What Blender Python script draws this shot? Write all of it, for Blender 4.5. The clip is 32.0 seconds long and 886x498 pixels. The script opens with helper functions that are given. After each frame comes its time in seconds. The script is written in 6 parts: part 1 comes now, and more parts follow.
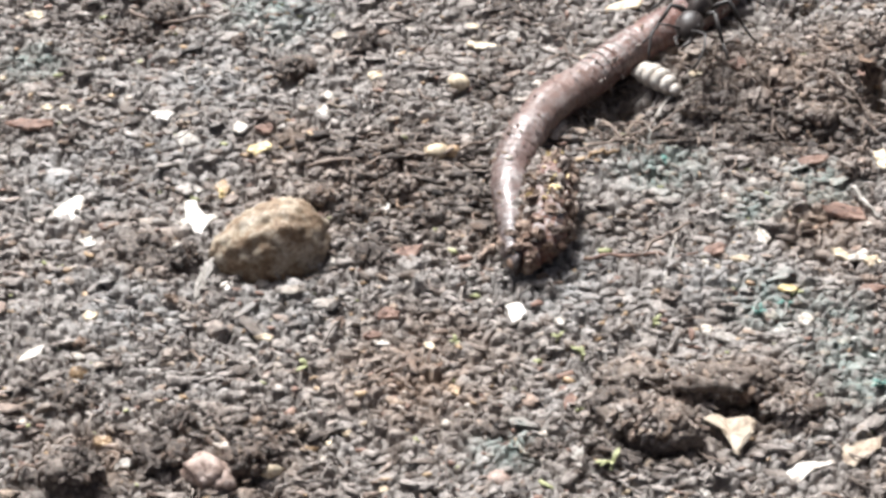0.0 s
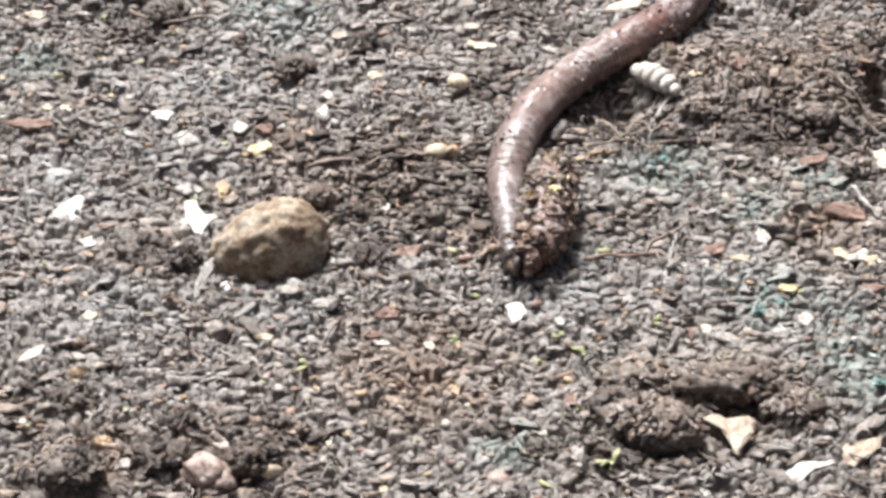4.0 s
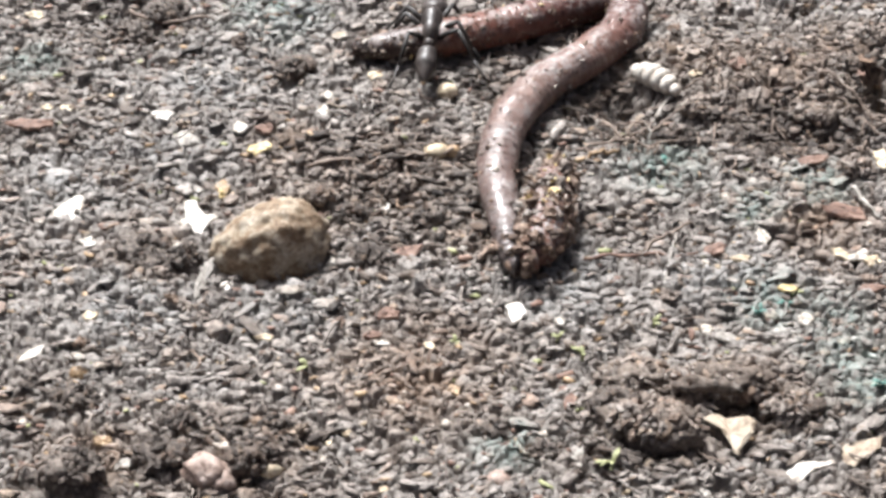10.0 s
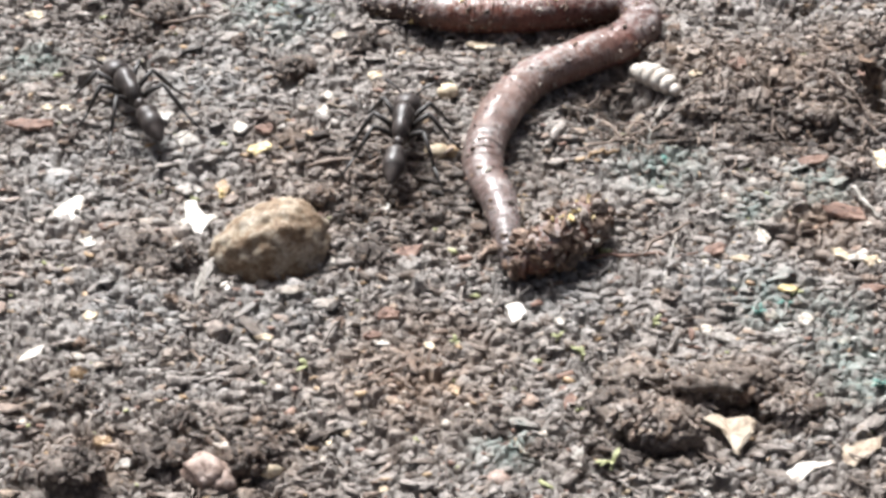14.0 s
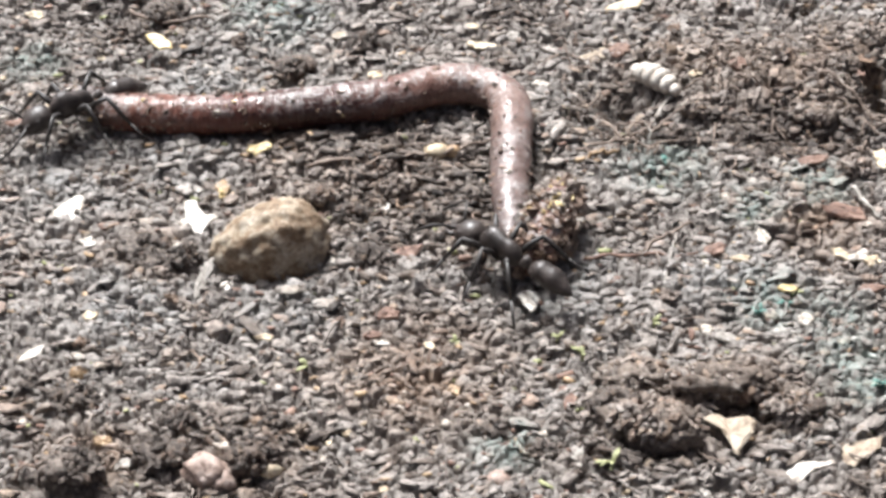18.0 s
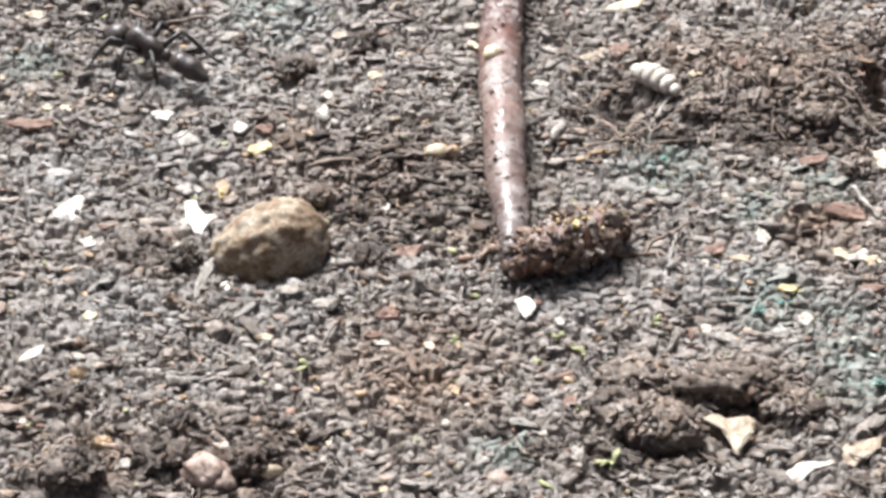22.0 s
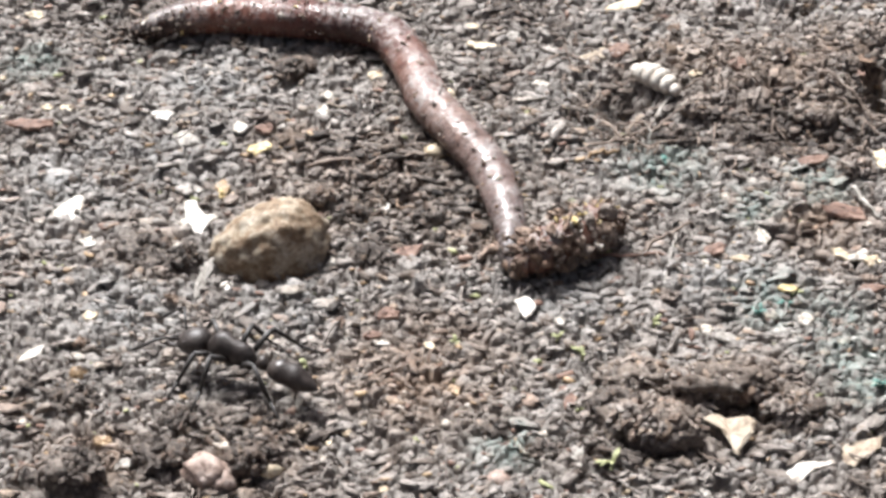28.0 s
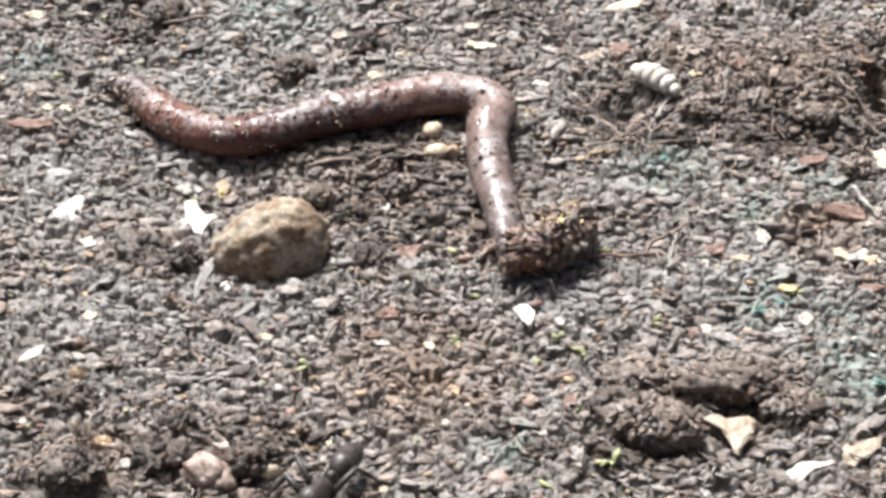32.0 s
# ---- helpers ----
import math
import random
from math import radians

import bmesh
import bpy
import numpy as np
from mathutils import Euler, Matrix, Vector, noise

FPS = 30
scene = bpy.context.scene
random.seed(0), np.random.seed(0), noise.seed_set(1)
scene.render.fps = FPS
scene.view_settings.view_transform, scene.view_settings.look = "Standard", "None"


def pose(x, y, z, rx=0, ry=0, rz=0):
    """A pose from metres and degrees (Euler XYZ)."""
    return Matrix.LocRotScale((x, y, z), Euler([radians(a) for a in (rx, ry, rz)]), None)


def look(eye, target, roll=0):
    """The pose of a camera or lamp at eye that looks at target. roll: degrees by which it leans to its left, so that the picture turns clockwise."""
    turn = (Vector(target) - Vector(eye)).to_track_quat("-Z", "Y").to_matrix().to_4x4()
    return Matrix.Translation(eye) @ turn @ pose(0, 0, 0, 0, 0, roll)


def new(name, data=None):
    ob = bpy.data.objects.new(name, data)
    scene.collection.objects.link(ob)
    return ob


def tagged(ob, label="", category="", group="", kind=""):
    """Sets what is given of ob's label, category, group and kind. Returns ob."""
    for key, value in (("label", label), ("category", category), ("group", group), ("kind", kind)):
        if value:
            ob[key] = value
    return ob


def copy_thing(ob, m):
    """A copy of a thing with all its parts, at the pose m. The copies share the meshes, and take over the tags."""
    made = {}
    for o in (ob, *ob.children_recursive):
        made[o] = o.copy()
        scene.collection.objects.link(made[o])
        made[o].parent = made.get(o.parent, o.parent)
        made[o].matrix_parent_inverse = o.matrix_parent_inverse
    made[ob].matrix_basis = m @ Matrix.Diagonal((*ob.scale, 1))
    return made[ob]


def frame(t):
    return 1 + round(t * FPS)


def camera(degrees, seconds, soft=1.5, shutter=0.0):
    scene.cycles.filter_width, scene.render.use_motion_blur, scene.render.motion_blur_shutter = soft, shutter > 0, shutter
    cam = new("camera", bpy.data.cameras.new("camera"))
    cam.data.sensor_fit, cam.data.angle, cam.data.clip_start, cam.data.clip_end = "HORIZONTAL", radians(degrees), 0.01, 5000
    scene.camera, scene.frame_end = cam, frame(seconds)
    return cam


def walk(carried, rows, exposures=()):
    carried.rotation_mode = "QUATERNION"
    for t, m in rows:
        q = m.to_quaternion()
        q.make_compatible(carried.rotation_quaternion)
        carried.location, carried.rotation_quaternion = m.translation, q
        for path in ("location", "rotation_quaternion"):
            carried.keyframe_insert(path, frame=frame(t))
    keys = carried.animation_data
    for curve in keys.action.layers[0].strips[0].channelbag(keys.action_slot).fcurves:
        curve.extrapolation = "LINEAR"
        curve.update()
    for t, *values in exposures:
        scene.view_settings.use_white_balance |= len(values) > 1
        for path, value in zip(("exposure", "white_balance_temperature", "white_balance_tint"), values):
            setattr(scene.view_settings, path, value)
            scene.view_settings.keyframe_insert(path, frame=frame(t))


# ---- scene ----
# ---- camera ----
MM = 0.001
cam = camera(20, 32.0, soft=3.2, shutter=0.0)
EYE = (0.0, -0.15760, 0.12313)
walk(cam, [(0, look(EYE, (0, 0, 0))), (32, look(EYE, (0, 0, 0)))], exposures=[(0, 2.01, 5880, 8), (32, 2.01, 5880, 8)])

# ---- light: a bright overcast sky with a soft sun high at the back ----
world = bpy.data.worlds.new("overcast")
scene.world = world
world.use_nodes = True
wn = world.node_tree.nodes
sky = wn.new("ShaderNodeTexSky")
sky.sky_type, sky.sun_disc = "NISHITA", False
sky.sun_elevation, sky.sun_rotation = radians(58), radians(-25)
sky.dust_density, sky.air_density, sky.ozone_density = 10.0, 0.2, 0.2
world.node_tree.links.new(sky.outputs[0], wn["Background"].inputs[0])
wn["Background"].inputs[1].default_value = 0.042
sun_data = bpy.data.lights.new("sun", "SUN")
sun_data.energy, sun_data.angle, sun_data.color = 3.1, radians(22), (1.0, 0.95, 0.88)
sun = new("sun", sun_data)
sun.matrix_world = look((-0.22, 0.47, 0.85), (0, 0, 0))

# ---- materials ----


def nodes_of(name):
    m = bpy.data.materials.new(name)
    m.use_nodes = True
    t = m.node_tree
    return m, t, t.nodes["Principled BSDF"]


def ramp(t, source, stops):
    n = t.nodes.new("ShaderNodeValToRGB")
    while len(n.color_ramp.elements) < len(stops):
        n.color_ramp.elements.new(0.5)
    for e, (p, c) in zip(n.color_ramp.elements, stops):
        e.position, e.color = p, (*c, 1)
    t.links.new(source, n.inputs[0])
    return n.outputs[0]


def noise_of(t, scale, detail=4, rough=0.6, where="Object", own=False):
    c = t.nodes.new("ShaderNodeTexCoord")
    n = t.nodes.new("ShaderNodeTexNoise")
    n.inputs["Scale"].default_value, n.inputs["Detail"].default_value, n.inputs["Roughness"].default_value = scale, detail, rough
    if where == "along":
        c = t.nodes.new("ShaderNodeAttribute")
        c.attribute_name = "along"
        t.links.new(c.outputs["Vector"], n.inputs["Vector"])
    elif own:
        o = t.nodes.new("ShaderNodeObjectInfo")
        a = t.nodes.new("ShaderNodeVectorMath")
        a.operation = "ADD"
        t.links.new(c.outputs[where], a.inputs[0])
        t.links.new(o.outputs["Random"], a.inputs[1])
        t.links.new(a.outputs[0], n.inputs["Vector"])
    else:
        t.links.new(c.outputs[where], n.inputs["Vector"])
    return n.outputs["Fac"]


def mixed(t, a, b, fac, mode="MIX"):
    n = t.nodes.new("ShaderNodeMix")
    n.data_type, n.blend_type = "RGBA", mode
    for value, slot in ((fac, n.inputs[0]), (a, n.inputs[6]), (b, n.inputs[7])):
        if isinstance(value, (float, int)):
            slot.default_value = value
        elif isinstance(value, tuple):
            slot.default_value = (*value, 1)
        else:
            t.links.new(value, slot)
    return n.outputs[2]


def sums(t, op, a, b):
    n = t.nodes.new("ShaderNodeMath")
    n.operation = op
    for value, slot in ((a, n.inputs[0]), (b, n.inputs[1])):
        if isinstance(value, (float, int)):
            slot.default_value = value
        else:
            t.links.new(value, slot)
    return n.outputs[0]


def bumped(t, p, source, strength, distance):
    b = t.nodes.new("ShaderNodeBump")
    b.inputs["Strength"].default_value, b.inputs["Distance"].default_value = strength, distance
    t.links.new(source, b.inputs["Height"])
    t.links.new(b.outputs[0], p.inputs["Normal"])


# thin algae films on the soil: x, y, reach in mm
ALGAE = [
    (18.2, 11.5, 4.5),
    (25.6, -7.0, 4.0),
    (30.9, -13.8, 4.5),
    (25.1, 5.3, 3.0),
    (-36.0, 26.7, 3.0),
    (-15.5, 34.1, 5.0),
    (32.2, -16.3, 4.5),
    (30.9, 8.4, 3.5),
    (30.3, -8.4, 3.0),
    (4.7, -23.2, 3.0),
]


# brown, humus-rich patches of the soil: x, y, reach in mm
HUMUS = [
    (30.0, 21.0, 8.5),
    (36.5, 27.0, 6.0),
    (22.0, 25.0, 5.0),
    (-4.0, 9.5, 7.5),
    (-11.0, 5.0, 5.0),
    (3.0, 3.0, 5.0),
    (15.5, -20.0, 5.5),
    (22.0, -18.5, 5.0),
    (-15.0, -24.5, 6.0),
    (-25.5, -25.0, 4.5),
    (-23.0, -1.5, 3.5),
    (-2.0, -15.0, 8.0),
    (-13.0, 13.5, 4.0),
    (31.0, 3.0, 5.0),
]


# dry, ash-grey crusts of the soil: x, y, reach in mm
ASHEN = [
    (-13.5, 33.0, 5.5),
    (-21.0, 24.0, 7.0),
    (-23.0, 13.0, 5.0),
    (-31.0, 9.0, 5.5),
    (-24.0, -8.0, 6.0),
    (10.0, -4.0, 6.0),
    (22.0, -4.0, 5.0),
    (-12.0, -7.0, 5.0),
]


def stain_mask(t, rows, scale, low, high):
    """Ragged stains of the soil round the places (x, y, reach in mm) in rows."""
    pos = t.nodes.new("ShaderNodeTexCoord").outputs["Object"]
    total = None
    for x, y, reach in rows:
        d = t.nodes.new("ShaderNodeVectorMath")
        d.operation = "DISTANCE"
        d.inputs[1].default_value = (x * MM, y * MM, 0)
        t.links.new(pos, d.inputs[0])
        r = t.nodes.new("ShaderNodeMapRange")
        r.inputs[1].default_value, r.inputs[2].default_value = 0.2 * reach * MM, 1.25 * reach * MM
        r.inputs[3].default_value, r.inputs[4].default_value = 1, 0
        t.links.new(d.outputs["Value"], r.inputs[0])
        total = r.outputs[0] if total is None else sums(t, "MAXIMUM", total, r.outputs[0])
    patchy = ramp(t, noise_of(t, scale, 5, 0.7), [(low, (0, 0, 0)), (high, (1, 1, 1))])
    return sums(t, "MULTIPLY", total, patchy)


def soil(name, dark, mid, light, island=False, stains=True):
    m, t, p = nodes_of(name)
    fine = ramp(t, noise_of(t, 2100, 6, 0.7), [(0.28, dark), (0.5, mid), (0.74, light)])
    broad = ramp(t, noise_of(t, 150, 5, 0.65), [(0.3, (0.80, 0.74, 0.69)), (0.5, (1.0, 0.99, 0.97)), (0.7, (1.14, 1.16, 1.17))])
    c = mixed(t, fine, broad, 1.0, "MULTIPLY")
    if island:
        g = t.nodes.new("ShaderNodeNewGeometry").outputs["Random Per Island"]
        g = sums(t, "FRACT", sums(t, "ADD", g, t.nodes.new("ShaderNodeObjectInfo").outputs["Random"]), 0.0)
        c = mixed(t, c, ramp(t, g, [(0.0, (0.20, 0.16, 0.13)), (0.15, (0.45, 0.40, 0.36)), (0.30, (0.86, 0.83, 0.81)), (0.55, (1.0, 0.99, 0.98)), (0.70, (1.16, 1.15, 1.13)), (0.80, (0.88, 0.70, 0.58)), (0.86, (1.1, 0.98, 0.82)), (0.93, (1.15, 1.14, 1.12)), (1.0, (1.24, 1.23, 1.21))]), 1.0, "MULTIPLY")
    if stains:
        c = mixed(t, c, (0.285, 0.29, 0.288), sums(t, "MULTIPLY", stain_mask(t, ASHEN, 500, 0.36, 0.60), 0.5))
        brown = mixed(t, c, (0.86, 0.66, 0.50), 1.0, "MULTIPLY")
        c = mixed(t, c, brown, sums(t, "MULTIPLY", stain_mask(t, HUMUS, 420, 0.30, 0.56), 0.85))
        c = mixed(t, c, (0.20, 0.272, 0.248), sums(t, "MULTIPLY", stain_mask(t, ALGAE, 900, 0.38, 0.60), 0.62))
    t.links.new(c, p.inputs["Base Color"])
    damp = ramp(t, noise_of(t, 420, 4, 0.6), [(0.35, (0.42, 0.42, 0.42)), (0.62, (0.75, 0.75, 0.75))])
    t.links.new(damp, p.inputs["Roughness"])
    p.inputs["Specular IOR Level"].default_value = 0.45
    bumped(t, p, noise_of(t, 2400, 6, 0.75), 1.0, 0.00022)
    return m


def stone(name, stops, scale=500, rough=0.6, bump=0.5, per_object=False):
    m, t, p = nodes_of(name)
    c = ramp(t, noise_of(t, scale, 6, 0.7), stops)
    spots = ramp(t, noise_of(t, scale * 4.5, 3, 0.6), [(0.36, (0.45, 0.4, 0.36)), (0.5, (1, 1, 1))])
    c = mixed(t, c, spots, 0.75, "MULTIPLY")
    if per_object:
        o = t.nodes.new("ShaderNodeObjectInfo").outputs["Random"]
        c = mixed(t, c, ramp(t, o, [(0, (0.8, 0.76, 0.7)), (0.5, (1, 0.98, 0.94)), (1, (1.05, 1.05, 1.04))]), 1.0, "MULTIPLY")
    t.links.new(c, p.inputs["Base Color"])
    p.inputs["Roughness"].default_value = rough
    bumped(t, p, noise_of(t, scale * 6, 5, 0.7), bump, 0.00012)
    return m


SOIL = soil("damp_soil", (0.040, 0.030, 0.024), (0.205, 0.182, 0.166), (0.33, 0.308, 0.290))
CRUMB = soil("soil_crumb", (0.055, 0.042, 0.035), (0.225, 0.201, 0.184), (0.35, 0.326, 0.308), island=True)
CLOD = soil("dark_clod", (0.028, 0.020, 0.015), (0.125, 0.098, 0.079), (0.29, 0.248, 0.215), island=True, stains=False)
CAKE = soil("caked_soil", (0.030, 0.019, 0.014), (0.150, 0.103, 0.076), (0.33, 0.26, 0.21), island=True, stains=False)
# darkest soil: dark clods, and the crumbs that stand in for hollow shade
CLOD_AND_SHADE = soil("wet_soil", (0.015, 0.011, 0.009), (0.082, 0.066, 0.056), (0.24, 0.205, 0.18), island=True, stains=False)
PEBBLE = stone("tan_pebble", [(0.32, (0.05, 0.030, 0.016)), (0.44, (0.15, 0.098, 0.055)), (0.54, (0.23, 0.185, 0.13)), (0.68, (0.36, 0.325, 0.275))], 480, 0.7, 1.0)
GRUB = stone("dirty_white_skin", [(0.3, (0.20, 0.16, 0.12)), (0.5, (0.44, 0.40, 0.35)), (0.7, (0.62, 0.60, 0.56))], 700, 0.45, 0.5)
PINK_STONE = stone("pinkish_pebble", [(0.3, (0.14, 0.095, 0.075)), (0.5, (0.27, 0.20, 0.165)), (0.72, (0.43, 0.36, 0.32))], 500)
WHITE = stone("white_shell", [(0.32, (0.19, 0.155, 0.125)), (0.46, (0.40, 0.365, 0.325)), (0.60, (0.56, 0.54, 0.51))], 620, 0.45, 0.8, True)
CREAM = stone("cream_chip", [(0.3, (0.26, 0.185, 0.11)), (0.46, (0.42, 0.35, 0.25)), (0.7, (0.54, 0.49, 0.39))], 420, 0.55, 0.35, True)
DULL = stone("dull_cream_chip", [(0.3, (0.12, 0.078, 0.048)), (0.46, (0.23, 0.18, 0.125)), (0.66, (0.36, 0.31, 0.245))], 520, 0.65, 0.8)
YELLOW = stone("yellow_chip", [(0.3, (0.26, 0.17, 0.06)), (0.5, (0.46, 0.36, 0.16)), (0.72, (0.60, 0.54, 0.36))], 450, 0.5, 0.3)
RUST = stone("rust_brown_bark", [(0.3, (0.06, 0.032, 0.022)), (0.5, (0.15, 0.085, 0.060)), (0.72, (0.27, 0.185, 0.14))], 600, 0.7, 0.6)
OCHRE = stone("ochre_grain", [(0.3, (0.12, 0.072, 0.036)), (0.5, (0.26, 0.175, 0.095)), (0.72, (0.42, 0.325, 0.20))], 500, 0.55, 0.3)
STRAW = stone("grey_straw", [(0.3, (0.17, 0.15, 0.125)), (0.55, (0.29, 0.268, 0.24)), (0.75, (0.40, 0.378, 0.345))], 700, 0.7, 0.4)
ROOT = stone("brown_rootlet", [(0.3, (0.06, 0.040, 0.030)), (0.55, (0.15, 0.112, 0.086)), (0.75, (0.29, 0.24, 0.195))], 800, 0.7, 0.3)
MOSS = stone("moss_green", [(0.3, (0.11, 0.115, 0.05)), (0.55, (0.235, 0.245, 0.11)), (0.75, (0.42, 0.43, 0.24))], 900, 0.6, 0.3)
TEAL = stone("teal_algae", [(0.3, (0.03, 0.08, 0.07)), (0.55, (0.07, 0.16, 0.13)), (0.75, (0.16, 0.28, 0.24))], 900, 0.6, 0.3)


def skin(name, stops, rough, coat, bump, gloss=0.25, depth=0.0001, where="Object"):
    m, t, p = nodes_of(name)
    c = ramp(t, noise_of(t, 700, 5, 0.65, where, True), stops)
    t.links.new(c, p.inputs["Base Color"])
    r = ramp(t, noise_of(t, 1500, 3, 0.6, where, True), [(0.3, (rough,) * 3), (0.7, (rough + 0.25,) * 3)])
    t.links.new(r, p.inputs["Roughness"])
    p.inputs["Coat Weight"].default_value, p.inputs["Coat Roughness"].default_value = coat, gloss
    bumped(t, p, noise_of(t, 950, 5, 0.6, where, True), bump, depth)
    t.links.new(p.inputs["Normal"].links[0].from_socket, p.inputs["Coat Normal"])
    return m, t, p, c


def worm_skin():
    m, t, p, c = skin("earthworm_skin", [(0.3, (0.62, 0.55, 0.52)), (0.55, (1, 1, 1)), (0.75, (1.25, 1.2, 1.15))], 0.34, 0.75, 0.8, 0.10, 0.0004, "along")
    o = t.nodes.new("ShaderNodeObjectInfo").outputs["Color"]
    specks = ramp(t, noise_of(t, 3000, 2, 0.5, "along"), [(0.31, (0.22, 0.17, 0.15)), (0.40, (1, 1, 1))])
    wet = t.nodes["Principled BSDF"].inputs["Coat Weight"]
    full = mixed(t, mixed(t, c, o, 1.0, "MULTIPLY"), specks, 1.0, "MULTIPLY")
    # dried soil film that clings to the upper side in patches
    o_z = t.nodes.new("ShaderNodeSeparateXYZ")
    t.links.new(t.nodes.new("ShaderNodeTexCoord").outputs["Object"], o_z.inputs[0])
    above = t.nodes.new("ShaderNodeMapRange")
    above.inputs[1].default_value, above.inputs[2].default_value = 0.1 * MM, 1.3 * MM
    t.links.new(o_z.outputs[2], above.inputs[0])
    patch = ramp(t, noise_of(t, 1300, 5, 0.75, "along"), [(0.44, (0, 0, 0)), (0.56, (1, 1, 1))])
    place = ramp(t, noise_of(t, 260, 3, 0.6, "along"), [(0.38, (0, 0, 0)), (0.56, (1, 1, 1))])
    film = sums(t, "MULTIPLY", sums(t, "MULTIPLY", above.outputs[0], patch), sums(t, "MULTIPLY", place, 0.9))
    full = mixed(t, full, (0.23, 0.205, 0.195), film)
    moist = ramp(t, noise_of(t, 620, 4, 0.7, "along"), [(0.40, (0.12, 0.12, 0.12)), (0.60, (1, 1, 1))])
    moist = sums(t, "MULTIPLY", moist, sums(t, "SUBTRACT", 1.0, sums(t, "MULTIPLY", film, 0.6)))
    t.links.new(sums(t, "MULTIPLY", t.nodes.new("ShaderNodeObjectInfo").outputs["Alpha"], moist), wet)
    t.links.new(full, p.inputs["Base Color"])
    t.links.new(sums(t, "MULTIPLY", t.nodes.new("ShaderNodeObjectInfo").outputs["Alpha"], 0.42), p.inputs["Specular IOR Level"])
    # fine rings, and small wrinkles that break up the wet gloss
    a = t.nodes.new("ShaderNodeAttribute")
    a.attribute_name = "along"
    split = t.nodes.new("ShaderNodeSeparateXYZ")
    t.links.new(a.outputs["Vector"], split.inputs[0])
    fold = sums(t, "SINE", sums(t, "MULTIPLY", split.outputs[0], 2 * math.pi / (0.37 * MM)), 0.0)
    wrinkle = sums(t, "ADD", sums(t, "MULTIPLY", fold, 0.05), noise_of(t, 1300, 3, 0.55, "along"))
    b = t.nodes.new("ShaderNodeBump")
    b.inputs["Strength"].default_value, b.inputs["Distance"].default_value = 0.9, 0.00022
    t.links.new(wrinkle, b.inputs["Height"])
    t.links.new(b.outputs[0], p.inputs["Coat Normal"])
    t.links.new(b.outputs[0], p.inputs["Normal"])
    p.inputs["Subsurface Weight"].default_value = 0.075
    p.inputs["Subsurface Radius"].default_value = (0.8, 0.3, 0.2)
    p.inputs["Subsurface Scale"].default_value = 0.0008
    return m


WORM = worm_skin()
ANT = skin("black_ant_shell", [(0.3, (0.013, 0.010, 0.0085)), (0.55, (0.028, 0.021, 0.018)), (0.75, (0.058, 0.046, 0.040))], 0.36, 0.08, 1.0, 0.3)[0]
ANT.node_tree.nodes["Principled BSDF"].inputs["Specular IOR Level"].default_value = 0.4
LIMB = skin("dark_ant_limb", [(0.3, (0.007, 0.005, 0.004)), (0.6, (0.016, 0.012, 0.010)), (0.8, (0.035, 0.028, 0.023))], 0.45, 0.05, 0.3)[0]

# ---- building helpers ----


def mesh_from(name, verts, faces, material, smooth=True):
    me = bpy.data.meshes.new(name)
    me.from_pydata([tuple(v) for v in verts], [], [tuple(f) for f in faces])
    me.materials.append(material)
    me.polygons.foreach_set("use_smooth", [smooth] * len(me.polygons))
    me.update()
    return me


def part(name, mesh, parent, label="", at=None):
    ob = new(name, mesh)
    ob.parent = parent
    if at is not None:
        ob.matrix_basis = at
    return tagged(ob, label)


def ball(level):
    bm = bmesh.new()
    bmesh.ops.create_icosphere(bm, subdivisions=level, radius=1)
    bm.verts.ensure_lookup_table()
    v = np.array([list(x.co) for x in bm.verts])
    f = np.array([[x.index for x in y.verts] for y in bm.faces])
    bm.free()
    return v, f


BALLS = {n: ball(n) for n in (1, 2, 3, 4, 5)}


def quat_matrix(q):
    w, x, y, z = q / np.linalg.norm(q)
    return np.array([[1 - 2 * (y * y + z * z), 2 * (x * y - z * w), 2 * (x * z + y * w)],
                     [2 * (x * y + z * w), 1 - 2 * (x * x + z * z), 2 * (y * z - x * w)],
                     [2 * (x * z - y * w), 2 * (y * z + x * w), 1 - 2 * (x * x + y * y)]])


def lump(level, size, seed, rough=0.25, fine=0.08, freq=1.3):
    """A stone-like lump with half-sizes in mm; returns verts in metres and faces."""
    v, f = BALLS[level]
    off = Vector((seed * 3.7, seed * 1.9, seed * 5.3))
    out = []
    for p in v:
        q = Vector(p)
        k = 1 + rough * noise.noise(q * freq + off) + fine * noise.noise(q * freq * 3.7 + off) + 0.4 * fine * noise.noise(q * freq * 9.1 + off)
        out.append(p * k * np.array(size) * MM)
    return np.array(out), f


def tube(points, radii, sides=7):
    """A round tube along points (mm); returns verts in metres and faces."""
    pts = [Vector(p) for p in points]
    verts, faces = [], []
    for i, p in enumerate(pts):
        d = (pts[min(i + 1, len(pts) - 1)] - pts[max(i - 1, 0)]).normalized()
        a = d.cross(Vector((0, 0, 1)) if abs(d.z) < 0.9 else Vector((1, 0, 0))).normalized()
        b = d.cross(a)
        for k in range(sides):
            w = 2 * math.pi * k / sides
            verts.append((p + (a * math.cos(w) + b * math.sin(w)) * radii[i]) * MM)
    for i in range(len(pts) - 1):
        for k in range(sides):
            n = (k + 1) % sides
            faces.append((i * sides + k, i * sides + n, (i + 1) * sides + n, (i + 1) * sides + k))
    faces.append(tuple(range(sides - 1, -1, -1)))
    faces.append(tuple(range((len(pts) - 1) * sides, len(pts) * sides)))
    return verts, faces


